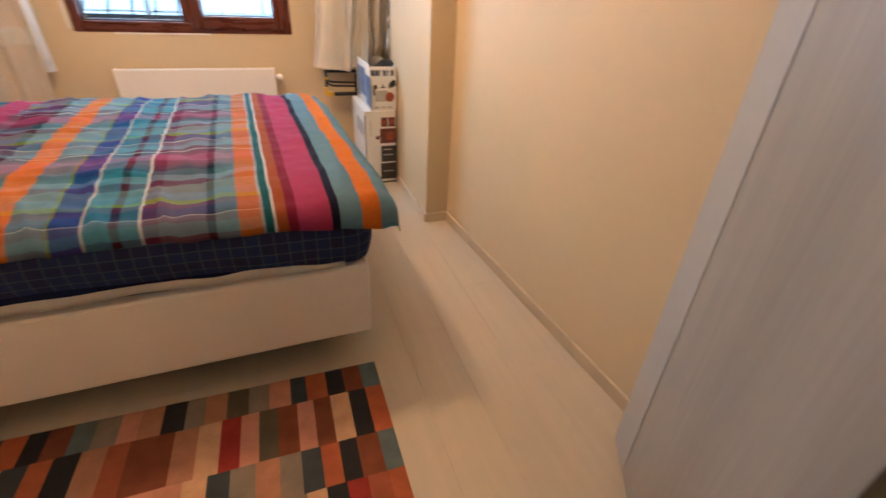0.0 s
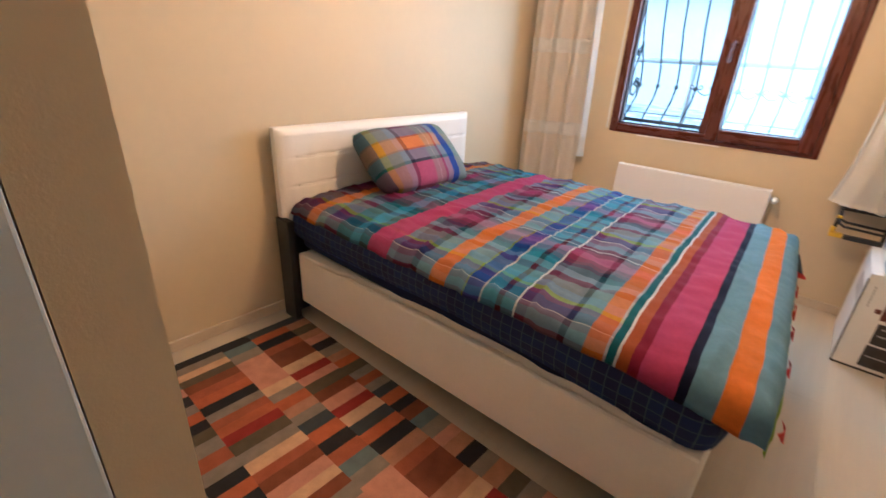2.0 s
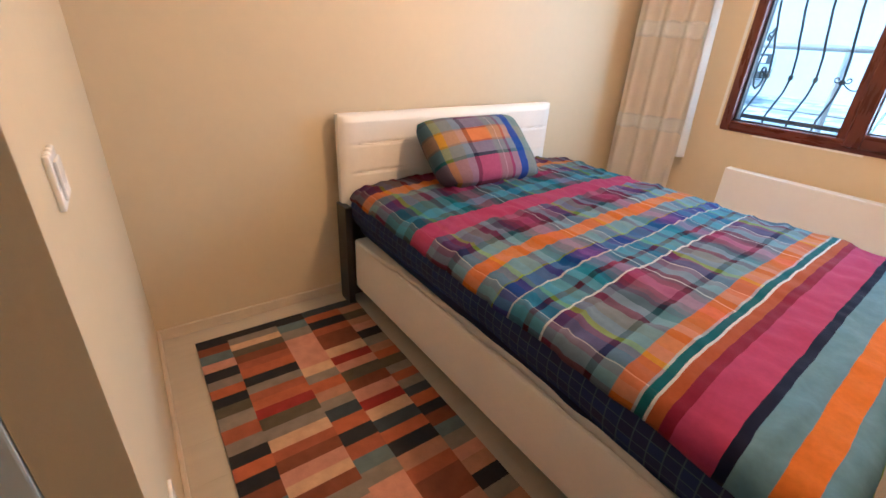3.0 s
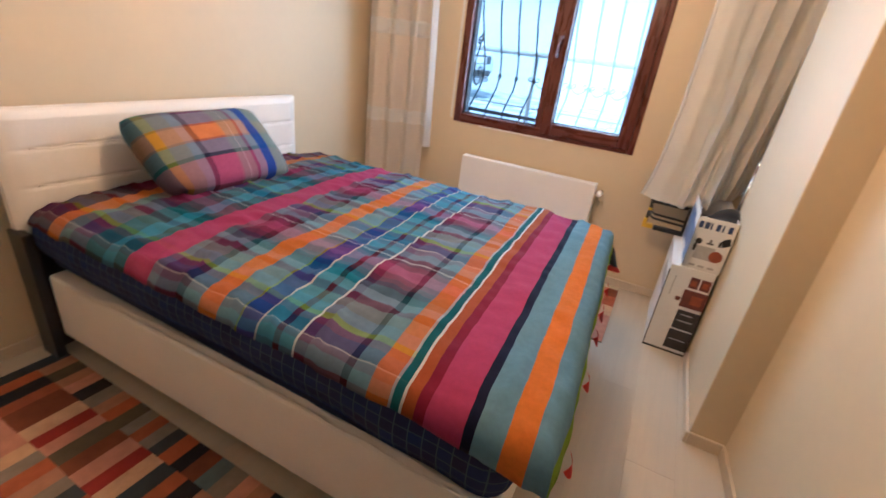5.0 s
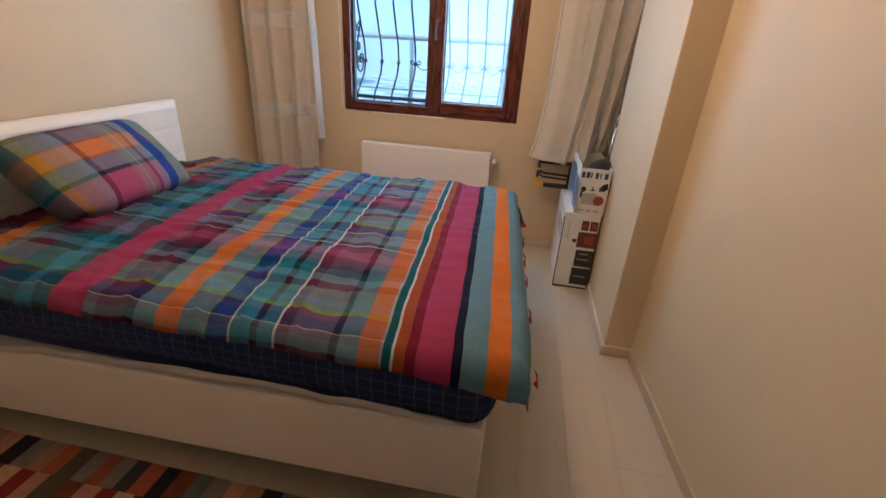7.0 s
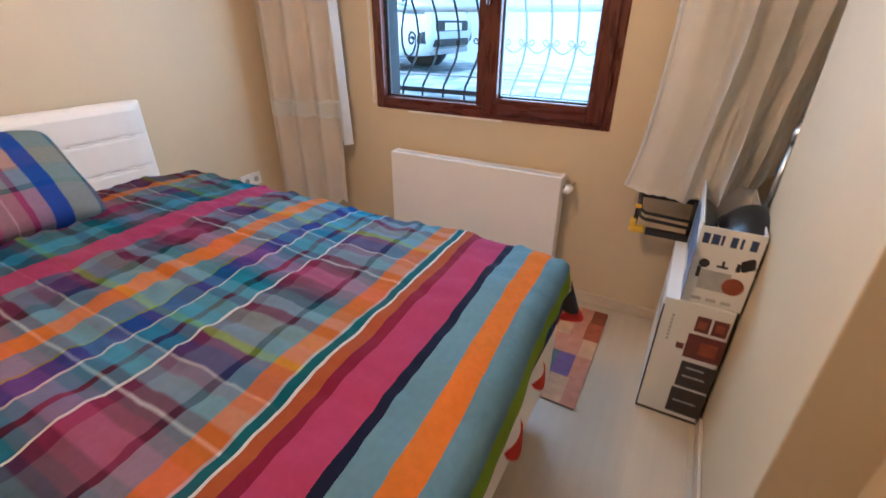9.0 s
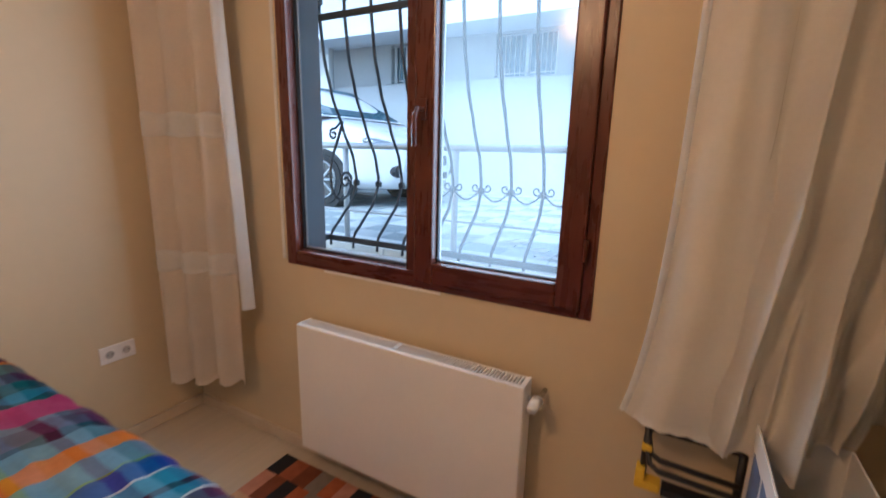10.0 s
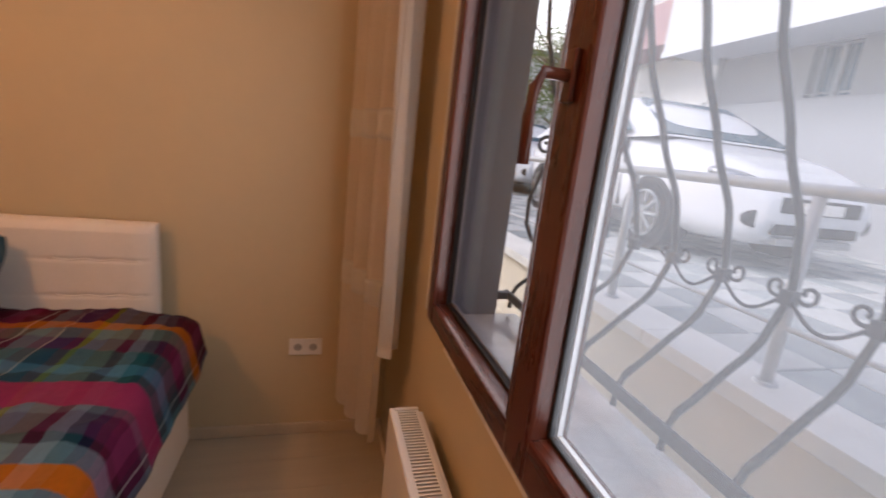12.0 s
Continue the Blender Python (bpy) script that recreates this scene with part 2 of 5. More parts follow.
def grid(f, nu, nv, thick=0.0, uv=None):
    """A sheet of nu x nv quads through the points f(i / nu, j / nv); uv gives the cloth's own metres."""
    bm = bmesh.new()
    vs = [[bm.verts.new(f(i / nu, j / nv)) for j in range(nv + 1)] for i in range(nu + 1)]
    lay = bm.loops.layers.uv.new("UVMap") if uv else None
    for i in range(nu):
        for j in range(nv):
            fc = bm.faces.new((vs[i][j], vs[i + 1][j], vs[i + 1][j + 1], vs[i][j + 1]))
            if uv:
                for lp, (a, b) in zip(fc.loops, ((i, j), (i + 1, j), (i + 1, j + 1), (i, j + 1))):
                    lp[lay].uv = uv(a / nu, b / nv)
    if thick:
        bmesh.ops.solidify(bm, geom=bm.faces[:], thickness=thick)
    return bm


def slab_with_hole(axis, at0, at1, u0, u1, z0, z1, hu0, hu1, hz0, hz1):
    """A wall from at0 to at1 along the axis, with one rectangular opening through it."""
    bm = None
    for a, b, c, d in ((u0, hu0, z0, z1), (hu1, u1, z0, z1), (hu0, hu1, z0, hz0), (hu0, hu1, hz1, z1)):
        if b - a > 1e-4 and d - c > 1e-4:
            bm = box(a, b, at0, at1, c, d, bm=bm) if axis == 'y' else box(at0, at1, a, b, c, d, bm=bm)
    bmesh.ops.remove_doubles(bm, verts=bm.verts[:], dist=1e-5)
    return bm


# ---- the room's shell ----
XL, XR, YW, YN, H = -0.09, 2.79, 0.0, -3.487, 2.62     # walls' inner faces and the ceiling
WX0, WX1, WZ0, WZ1 = 0.676, 2.020, 0.950, 2.236       # window opening

single("wall_west", box(XL - 0.15, XL, YN - 0.12, YW, 0, H), WALL, "cream painted wall behind the bed", kind="structure")
single("wall_north", slab_with_hole('y', YW, 0.225, XL - 0.15, XR + 0.15, 0, H, WX0, WX1, WZ0, WZ1), [WALL], "cream painted wall with the window", kind="structure")
SKEW = 0.072                                           # the long side wall widens the room towards the door


def skewed(bm, y0=-1.36):
    for v in bm.verts:
        if v.co.y < y0:
            v.co.x += SKEW * (y0 - v.co.y)
    return bm


single("wall_east", box(XR, XR + 0.15, -1.36, YW, 0, H), WALL, "cream painted side wall behind the stored boxes", kind="structure")
single("wall_east_long", skewed(box(XR, XR + 0.15, -5.2, -1.36, 0, H)), WALL, "cream painted long side wall", kind="structure")
single("wall_column", box(2.648, XR + 0.05, -1.37, -0.47, 0, H, 0.006), WALL, "cream painted column standing out of the side wall", kind="structure")
DX0, DX1 = 1.500, 2.62
single("wall_south", slab_with_hole('y', YN - 0.105, YN, XL, XR + 0.15, 0, H, DX0, DX1, -0.001, 2.1), WALL, "cream painted wall with the doorway", kind="structure")
single("ceiling", box(XL - 0.15, XR + 0.45, -5.2, 0.30, H, H + 0.12), CEIL, "plain off-white ceiling", kind="structure")
# hall behind the doorway
single("wall_hall_west", box(0.55, 0.67, -5.2, YN - 0.12, 0, H), WALL, "cream painted hall wall", kind="structure")
single("wall_hall_south", box(0.55, XR + 0.45, -5.32, -5.2, 0, H), WALL, "cream painted end wall of the hall", kind="structure")

floor = single("floor", box(XL - 0.15, XR + 0.45, -5.3, 0.0, -0.1, -0.004), SUBFLOOR, "pale oak laminate floor with long narrow planks", kind="structure")
pw, pl = 0.193, 1.21
k = 0
for i in range(17):
    x0 = XL + i * pw
    x1 = min(x0 + pw, XR + 0.28)
    y = -5.2 - (i * 0.47) % pl
    while y < 0:
        a, b = max(y, -5.2), min(y + pl, 0.0)
        if b - a > 0.02 and x1 - x0 > 0.02:
            part("plank", box(x0 + 0.0001, x1 - 0.0001, a + 0.0001, b - 0.0001, -0.004, 0.0, 0.0005, 1), PLANK, floor)
        y += pl


def skirting(name, x0, x1, y0, y1):
    single(name, box(x0, x1, y0, y1, 0, 0.06, 0.005), SKIRT, "low beige skirting board", kind="structure")


skirting("baseboard_west", XL, XL + 0.014, YN, YW)
skirting("baseboard_north", XL + 0.014, XR, YW - 0.014, YW)
single("baseboard_east", skewed(box(XR - 0.014, XR, YN, -1.384, 0, 0.06, 0.003)), SKIRT_D, "low beige skirting board", kind="structure")
skirting("baseboard_column_side", 2.634, 2.648, -1.384, -0.69)
skirting("baseboard_column_face", 2.648, XR - 0.002, -1.384, -1.37)
skirting("baseboard_south", XL + 0.014, DX0, YN, YN + 0.014)

# door frame and open door leaf
dframe = thing("door_frame_1", (1.9, YN - 0.14, 0), "white painted door lining of the bedroom doorway", "door frame", kind="structure")
part("jamb", box(DX0 - 0.06, DX0 + 0.004, YN - 0.24, YN - 0.107, 0, 2.1, 0.004), JAMBW, dframe)
part("jamb", box(DX1 - 0.02, DX1 + 0.06, YN - 0.24, YN - 0.107, 0, 2.1, 0.004), JAMBW, dframe)
part("head", box(DX0 - 0.06, DX1 + 0.06, YN - 0.24, YN - 0.107, 2.1, 2.16, 0.004), JAMBW, dframe)


def door_leaf():
    """Plain white leaf swung open into the room against the side wall."""
    h = Vector((2.480, YN - 0.18, 0.008))
    e = Vector((2.806, -3.085, 0.008))
    w = (e - h).length
    d = thing("door_1", h, "plain grey-white bedroom door standing open against the wall", "door", kind="structure")
    m = Matrix.Translation(h) @ Matrix.Rotation(math.atan2(e.y - h.y, e.x - h.x), 4, 'Z')

    def put(name, bm, material=DOORW):
        bmesh.ops.transform(bm, matrix=m, verts=bm.verts[:])
        return part(name, bm, material, d)
    put("leaf", box(0, w, -0.017, 0.017, 0, 2.04, 0.003))
    put("stile", box(w - 0.130, w - 0.002, 0.017, 0.0195, 0.002, 2.036, 0.002), DOORE)
    put("edge_band", box(w, w + 0.0015, -0.0165, 0.0165, 0.001, 2.039))
    return d


door_leaf()


# ---- the window ----
def window():
    w = thing("window_1", (1.338, 0.04, WZ0), "mahogany brown framed window with one fixed and one opening pane", "window", kind="structure")
    y0, y1 = -0.006, 0.066
    fw = 0.058
    part("window_frame", box(WX0, WX0 + fw, y0, y1, WZ0, WZ1, 0.006), BROWN, w)
    part("window_frame", box(WX1 - 0.044, WX1, y0, y1, WZ0, WZ1, 0.006), BROWN, w)
    part("window_frame", box(WX0 + fw, WX1 - 0.044, y0, y1, WZ0, WZ0 + 0.066, 0.006), BROWNH, w)
    part("window_frame", box(WX0 + fw, WX1 - 0.044, y0, y1, WZ1 - 0.058, WZ1, 0.006), BROWNH, w)
    part("mullion", box(1.322, 1.386, y0, y1, WZ0 + 0.066, WZ1 - 0.058, 0.006), BROWN, w)
    # fixed pane
    ax0, ax1, az0, az1 = WX0 + fw, 1.322, WZ0 + 0.066, WZ1 - 0.058
    for a in ((ax0, ax0 + 0.007, az0, az1), (ax1 - 0.007, ax1, az0, az1), (ax0 + 0.007, ax1 - 0.007, az0, az0 + 0.007), (ax0 + 0.007, ax1 - 0.007, az1 - 0.007, az1)):
        part("gasket", box(a[0], a[1], 0.036, 0.052, a[2], a[3], 0.002), GASK, w)
    for a in ((ax0, ax0 + 0.010, az0, az1), (ax1 - 0.010, ax1, az0, az1), (ax0 + 0.010, ax1 - 0.010, az0, az0 + 0.010), (ax0 + 0.010, ax1 - 0.010, az1 - 0.010, az1)):
        part("spacer", box(a[0], a[1], 0.053, 0.062, a[2], a[3], 0.001), BEAD, w)
    pane = part("pane", box(ax0 + 0.006, ax1 - 0.006, 0.042, 0.046, az0 + 0.006, az1 - 0.006), GLASS, w)
    pane.visible_shadow = False
    # opening sash
    sx0, sx1, sz0, sz1, sw = 1.366, 1.984, WZ0 + 0.030, WZ1 - 0.050, 0.080
    part("sash_frame", box(sx0, sx0 + sw, -0.024, 0.05, sz0, sz1, 0.007), BROWN, w)
    part("sash_frame", box(sx1 - sw, sx1, -0.024, 0.05, sz0, sz1, 0.007), BROWN, w)
    part("sash_frame", box(sx0 + sw, sx1 - sw, -0.024, 0.05, sz0, sz0 + sw, 0.007), BROWNH, w)
    part("sash_frame", box(sx0 + sw, sx1 - sw, -0.024, 0.05, sz1 - sw, sz1, 0.007), BROWNH, w)
    bx0, bx1, bz0, bz1 = sx0 + sw, sx1 - sw, sz0 + sw, sz1 - sw
    for a in ((bx0, bx0 + 0.006, bz0, bz1), (bx1 - 0.006, bx1, bz0, bz1), (bx0 + 0.006, bx1 - 0.006, bz0, bz0 + 0.006), (bx0 + 0.006, bx1 - 0.006, bz1 - 0.006, bz1)):
        part("gasket", box(a[0], a[1], 0.010, 0.022, a[2], a[3], 0.002), GASK, w)
    for a in ((bx0, bx0 + 0.009, bz0, bz1), (bx1 - 0.009, bx1, bz0, bz1), (bx0 + 0.009, bx1 - 0.009, bz0, bz0 + 0.009), (bx0 + 0.009, bx1 - 0.009, bz1 - 0.009, bz1)):
        part("spacer", box(a[0], a[1], 0.023, 0.032, a[2], a[3], 0.001), BEAD, w)
    pane = part("pane", box(bx0 + 0.004, bx1 - 0.004, 0.014, 0.018, bz0 + 0.004, bz1 - 0.004), GLASS_HAZE, w, "slightly hazy pane")
    pane.visible_shadow = False
    # plaster and filler lines round the frame
    part("filler", box(WX0 + 0.22, WX0 + 0.80, -0.004, 0.0, WZ0 - 0.012, WZ0 - 0.001), SOCK, w, "white filler line")
    part("filler", box(WX0 - 0.030, WX0 - 0.012, -0.007, 0.0, WZ0 + 0.02, WZ1, 0.002), KERB, w, "pale plaster bead")
    # handle
    hx, hz = 1.406, 1.605
    hd = part("handle", box(hx - 0.014, hx + 0.014, -0.034, -0.024, hz - 0.035, hz + 0.035, 0.003), BROWN, w, "brown lever handle")
    part("lever", tube([(hx, -0.03, hz), (hx, -0.07, hz), (hx - 0.004, -0.078, hz - 0.02), (hx - 0.006, -0.08, hz - 0.06), (hx - 0.006, -0.078, hz - 0.125)], 0.009, 8), BROWN, hd, smooth=True)
    # hinges
    for z in (1.18, 2.02):
        part("hinge", cyl((sx1 + 0.004, -0.028, z - 0.035), (sx1 + 0.004, -0.028, z + 0.035), 0.008), BROWN, w)
    # outer sill of marble and grey reveals
    part("window_sill", box(WX0 - 0.0, WX1, 0.068, 0.31, WZ0 - 0.03, WZ0 + 0.015, 0.005), SILLM, w, "grey marble outer sill")
    part("reveal", box(WX0 - 0.001, WX0 + 0.014, 0.068, 0.228, WZ0 + 0.015, WZ1, 0.002), REVEAL, w)
    part("reveal", box(WX1 - 0.014, WX1 + 0.001, 0.068, 0.228, WZ0 + 0.015, WZ1, 0.002), REVEAL, w)
    return w


window()


# ---- the bed ----
def cloth_mat(name, warp, weft, period, span, palette, relief=0.25, solid=None, start=0.0):
    """Plaid cotton: warp stripes by the cloth's u, weft stripes by v; a warp colour's alpha tells how much of the weft shows."""
    m = bpy.data.materials.new(name)
    m.use_nodes = True
    t = m.node_tree
    p = t.nodes["Principled BSDF"]
    p.inputs["Roughness"].default_value = 0.78
    p.inputs["Specular IOR Level"].default_value = 0.18
    p.inputs["Sheen Weight"].default_value = 0.03
    uvn = t.nodes.new("ShaderNodeUVMap")
    wob = nd(t, "ShaderNodeTexNoise", Scale=7.0, Detail=2.0)
    t.links.new(uvn.outputs[0], wob.inputs[0])
    off = t.nodes.new("ShaderNodeVectorMath")
    off.operation = 'MULTIPLY_ADD'
    off.inputs[1].default_value = (0.012, 0.012, 0)
    t.links.new(wob.outputs["Color"], off.inputs[0])
    t.links.new(uvn.outputs[0], off.inputs[2])
    sp = t.nodes.new("ShaderNodeSeparateXYZ")
    t.links.new(off.outputs[0], sp.inputs[0])

    def ramp(stops, length, src, wrap):
        mth = t.nodes.new("ShaderNodeMath")
        mth.operation = 'DIVIDE'
        mth.inputs[1].default_value = length
        t.links.new(src, mth.inputs[0])
        s = mth.outputs[0]
        if wrap:
            fr = t.nodes.new("ShaderNodeMath")
            fr.operation = 'FRACT'
            t.links.new(s, fr.inputs[0])
            s = fr.outputs[0]
        r = t.nodes.new("ShaderNodeValToRGB")
        r.color_ramp.interpolation = 'CONSTANT'
        e = r.color_ramp.elements
        while len(e) > 1:
            e.remove(e[-1])
        for n, (pos, key, *a) in enumerate(stops):
            el = e[0] if n == 0 else e.new(min(pos / length, 1))
            el.position = min(pos / length, 1)
            el.color = (*palette[key], a[0] if a else 0.5)
        t.links.new(s, r.inputs[0])
        return r
    a = ramp(warp, span, sp.outputs[0], False)
    b = ramp(weft, period, sp.outputs[1], True)
    mx = t.nodes.new("ShaderNodeMix")
    mx.data_type = 'RGBA'
    t.links.new(a.outputs["Alpha"], mx.inputs[0])
    t.links.new(a.outputs[0], mx.inputs[6])
    t.links.new(b.outputs[0], mx.inputs[7])
    if solid:     # a border of warp stripes alone, past start
        past = t.nodes.new("ShaderNodeMath")
        past.operation = 'SUBTRACT'
        past.inputs[1].default_value = start
        t.links.new(sp.outputs[0], past.inputs[0])
        edge = ramp([(p2, k2, 0.0) for p2, k2 in solid], 0.6, past.outputs[0], False)
        step = t.nodes.new("ShaderNodeMath")
        step.operation = 'GREATER_THAN'
        step.inputs[1].default_value = 0.0
        t.links.new(past.outputs[0], step.inputs[0])
        plaid = mx
        mx = t.nodes.new("ShaderNodeMix")
        mx.data_type = 'RGBA'
        t.links.new(step.outputs[0], mx.inputs[0])
        t.links.new(plaid.outputs[2], mx.inputs[6])
        t.links.new(edge.outputs[0], mx.inputs[7])
    nz = nd(t, "ShaderNodeTexNoise", Scale=60.0, Detail=3.0)
    t.links.new(uvn.outputs[0], nz.inputs[0])
    mr = t.nodes.new("ShaderNodeMapRange")
    mr.inputs[3].default_value, mr.inputs[4].default_value = 0.86, 1.14
    t.links.new(nz.outputs[0], mr.inputs[0])
    sc = t.nodes.new("ShaderNodeVectorMath")
    sc.operation = 'SCALE'
    t.links.new(mx.outputs[2], sc.inputs[0])
    t.links.new(mr.outputs[0], sc.inputs["Scale"])
    t.links.new(sc.outputs[0], p.inputs["Base Color"])
    fine = nd(t, "ShaderNodeTexNoise", Scale=900.0)
    t.links.new(uvn.outputs[0], fine.inputs[0])
    bp = nd(t, "ShaderNodeBump", Strength=relief, Distance=0.001)
    t.links.new(fine.outputs[0], bp.inputs["Height"])
    t.links.new(bp.outputs[0], p.inputs["Normal"])
    return m


DYE = {"pink": (0.47, 0.055, 0.17), "crimson": (0.25, 0.012, 0.05), "maroon": (0.13, 0.015, 0.035), "orange": (0.78, 0.21, 0.010),
       "rust": (0.42, 0.10, 0.025), "slate": (0.20, 0.36, 0.47), "grey": (0.22, 0.19, 0.29), "teal": (0.012, 0.130, 0.165),
       "aqua": (0.050, 0.31, 0.50), "blue": (0.008, 0.065, 0.36), "navy": (0.010, 0.013, 0.045), "white": (0.80, 0.78, 0.70),
       "green": (0.30, 0.46, 0.02), "plum": (0.14, 0.03, 0.12), "indigo": (0.030, 0.045, 0.20), "sage": (0.22, 0.30, 0.27)}
WARP = [(0.0, "maroon", 0.35), (0.20, "orange", 0.25), (0.27, "sage", 0.5), (0.34, "plum", 0.55), (0.43, "teal", 0.38), (0.53, "aqua", 0.35),
        (0.59, "teal", 0.35), (0.642, "white", 0.55), (0.648, "pink", 0.06), (0.765, "grey", 0.55), (0.80, "plum", 0.5), (0.90, "navy", 0.5), (0.93, "slate", 0.5), (1.005, "orange", 0.22),
        (1.085, "slate", 0.42), (1.165, "green", 0.55), (1.178, "blue", 0.32), (1.248, "white", 0.40), (1.254, "aqua", 0.38), (1.315, "navy", 0.5), (1.338, "aqua", 0.5),
        (1.384, "white", 0.12), (1.394, "plum", 0.55), (1.43, "grey", 0.6), (1.555, "navy", 0.45), (1.585, "slate", 0.45), (1.648, "orange", 0.30), (1.708, "white", 0.5), (1.712, "teal", 0.03),
        (1.736, "white", 0.0)]
SOLID = [(0.0, "rust"), (0.032, "crimson"), (0.062, "pink"), (0.162, "navy"), (0.188, "slate"), (0.258, "orange"), (0.322, "slate"), (0.416, "green")]
WEFT = [(0.0, "white"), (0.006, "maroon"), (0.035, "slate"), (0.085, "grey"), (0.118, "white"), (0.122, "indigo"), (0.175, "plum"), (0.205, "green"), (0.228, "slate"), (0.275, "sage"),
        (0.325, "maroon"), (0.360, "slate"), (0.400, "teal"), (0.435, "navy"), (0.460, "maroon"), (0.485, "crimson"), (0.515, "pink"), (0.58, "crimson"), (0.61, "maroon")]
DYE = {k: tuple(min(0.8, 1.14 * v) for v in c) for k, c in DYE.items()}
COTTON = {k: tuple(v * (0.95 if k in ("white", "orange") else 0.90) for v in c) for k, c in DYE.items()}
PLAID = cloth_mat("plaid_cotton", WARP, WEFT, 0.63, 2.0, COTTON, solid=SOLID, start=1.750)
QUILTM = cloth_mat("navy_stitched_cotton", [(0, "navy", 0.12), (0.066, "slate", 0.3), (0.069, "navy", 0.12), (0.07, "navy", 0.1)], [(0, "blue"), (0.03, "navy"), (0.05, "maroon"), (0.06, "navy")], 0.075, 0.07, DYE)

BX0, BX1, BY0, BY1 = 0.085, 2.085, -2.492, -0.87     # base
TOPZ = 0.705


def bend(d, r):
    """Distance d past an edge: how far out and how far down the cloth goes round it."""
    if d <= 0:
        return d, 0.0
    q = r * math.pi / 2
    if d < q:
        return r * math.sin(d / r), r * (1 - math.cos(d / r))
    return r + 0.18 * (d - q), r + (d - q) * 0.98


def duvet():
    cx, ex = 0.05, 2.072          # head end, edge at the foot
    near, far = -2.425, -0.905    # edges along the sides
    U, V = 2.165, 1.94            # cloth's size
    v0 = 0.150

    def surf(u, v):
        x, dz1 = bend(u - (ex - cx), 0.06)
        s = v - v0
        dz2 = 0.0
        if s < 0:                 # the hem is pulled up along the side, not at the corner
            o, dz2 = bend(-s * (1 - 0.26 * min(1, max(0, (2.02 - u) / 0.3))), 0.075)
            y = near - o
        elif s > far - near:
            o, dz2 = bend(s - (far - near), 0.075)
            y = far + o
        else:
            y = near + s
        x = ex + x if u > ex - cx else cx + u
        P = Vector((x, y, TOPZ))
        inner = min(1.0, max(0.0, min(s, far - near - s) / 0.35))
        puff = 0.028 * inner ** 0.7 + 0.012 * noise.noise(Vector((x * 2.1, y * 2.4, 3.0))) + 0.010 * noise.noise(Vector((x * 7, y * 5, 9.0)))
        fold = noise.noise(Vector((x * 5.5 + 0.8 * y, y * 1.3, 5.0)))
        puff += 0.012 * max(0, 1 - abs(fold) * 7) * (0.4 + 0.6 * (1 - inner)) - 0.007 * noise.noise(Vector((x * 16, y * 13, 1)))
        puff += 0.011 * noise.noise(Vector((x * 11, y * 26, 4))) * (1 if x < 1.6 else 0.4)
        head = max(0, 1 - x / 0.30)
        P.z -= (dz1 ** 4 + (dz2 * (1 - 0.25 * head)) ** 4) ** 0.25
        P.z += puff * (1 - min(1, (dz1 + dz2) * 6)) - 0.015 * head
        hang = min(1, (dz1 + dz2) * 9)
        if s < 0 or s > far - near:
            P.y += hang * 0.010 * noise.noise(Vector((x * 7, 0.3 if s < 0 else 8.1, 2))) * (-1 if s < 0 else 1)
            P.z += hang * 0.006 * noise.noise(Vector((x * 3, 1.3 if s < 0 else 5.1, 6)))
        if dz1 > 0:
            P.x += hang * 0.016 * noise.noise(Vector((y * 8, 2.2, 7)))
            P.z += hang * 0.012 * noise.noise(Vector((y * 5, 2.2, 3)))
        if dz1 > 0 and s < 0.1:
            P.x -= min(0.022, dz1 * 0.35) * min(1, (0.1 - s) / 0.15)      # the corner is drawn in
        P.x -= 0.062 * (P.y + 1.45) * min(1.0, 0.2 + u)      # it lies a little askew
        return P
    ob = single("duvet", grid(lambda a, b: surf(a * U, b * V), 150, 120, -0.012, lambda a, b: (cx + a * U, near - v0 + b * V + 1.95 + 1.26)), PLAID,
                "crumpled multicoloured plaid cotton duvet over the bed", "duvet", smooth=True)
    # red lining flaps that peep out below the hem at the foot
    rnd = random.Random(4)
    for y in (-2.36, -2.02, -1.75, -1.55, -1.33):
        w, h = rnd.uniform(0.06, 0.11), rnd.uniform(0.04, 0.06)
        f = grid(lambda a, b: Vector((2.146 - 0.062 * (y + 1.45) + 0.014 * math.sin(a * math.pi) + 0.008 * b, y + (a - 0.5) * w, 0.590 - b * h * math.sin(math.pi * (0.08 + 0.84 * a)))), 8, 4, 0.004)
        part("lining_fold", f, RED, ob, "red lining fold", smooth=True)
    f = grid(lambda a, b: Vector((2.100 + 0.036 * math.sin(a * math.pi) * (0.5 + b), -0.90 + (a - 0.45) * 0.15, 0.600 - b * 0.085 * math.sin(math.pi * (0.12 + 0.76 * a)) - 0.02 * abs(a - 0.5))), 10, 5, 0.005)
    part("corner_fold", f, BLACK, ob, "black folded corner", smooth=True)
    f = grid(lambda a, b: Vector((2.102 + 0.045 * math.sin(a * math.pi) * (0.6 + b), -0.90 + (a - 0.45) * 0.16, 0.535 - b * 0.045 * math.sin(math.pi * (0.12 + 0.76 * a)))), 10, 3, 0.005)
    part("corner_fold", f, RED, ob, "red folded corner", smooth=True)
    return ob


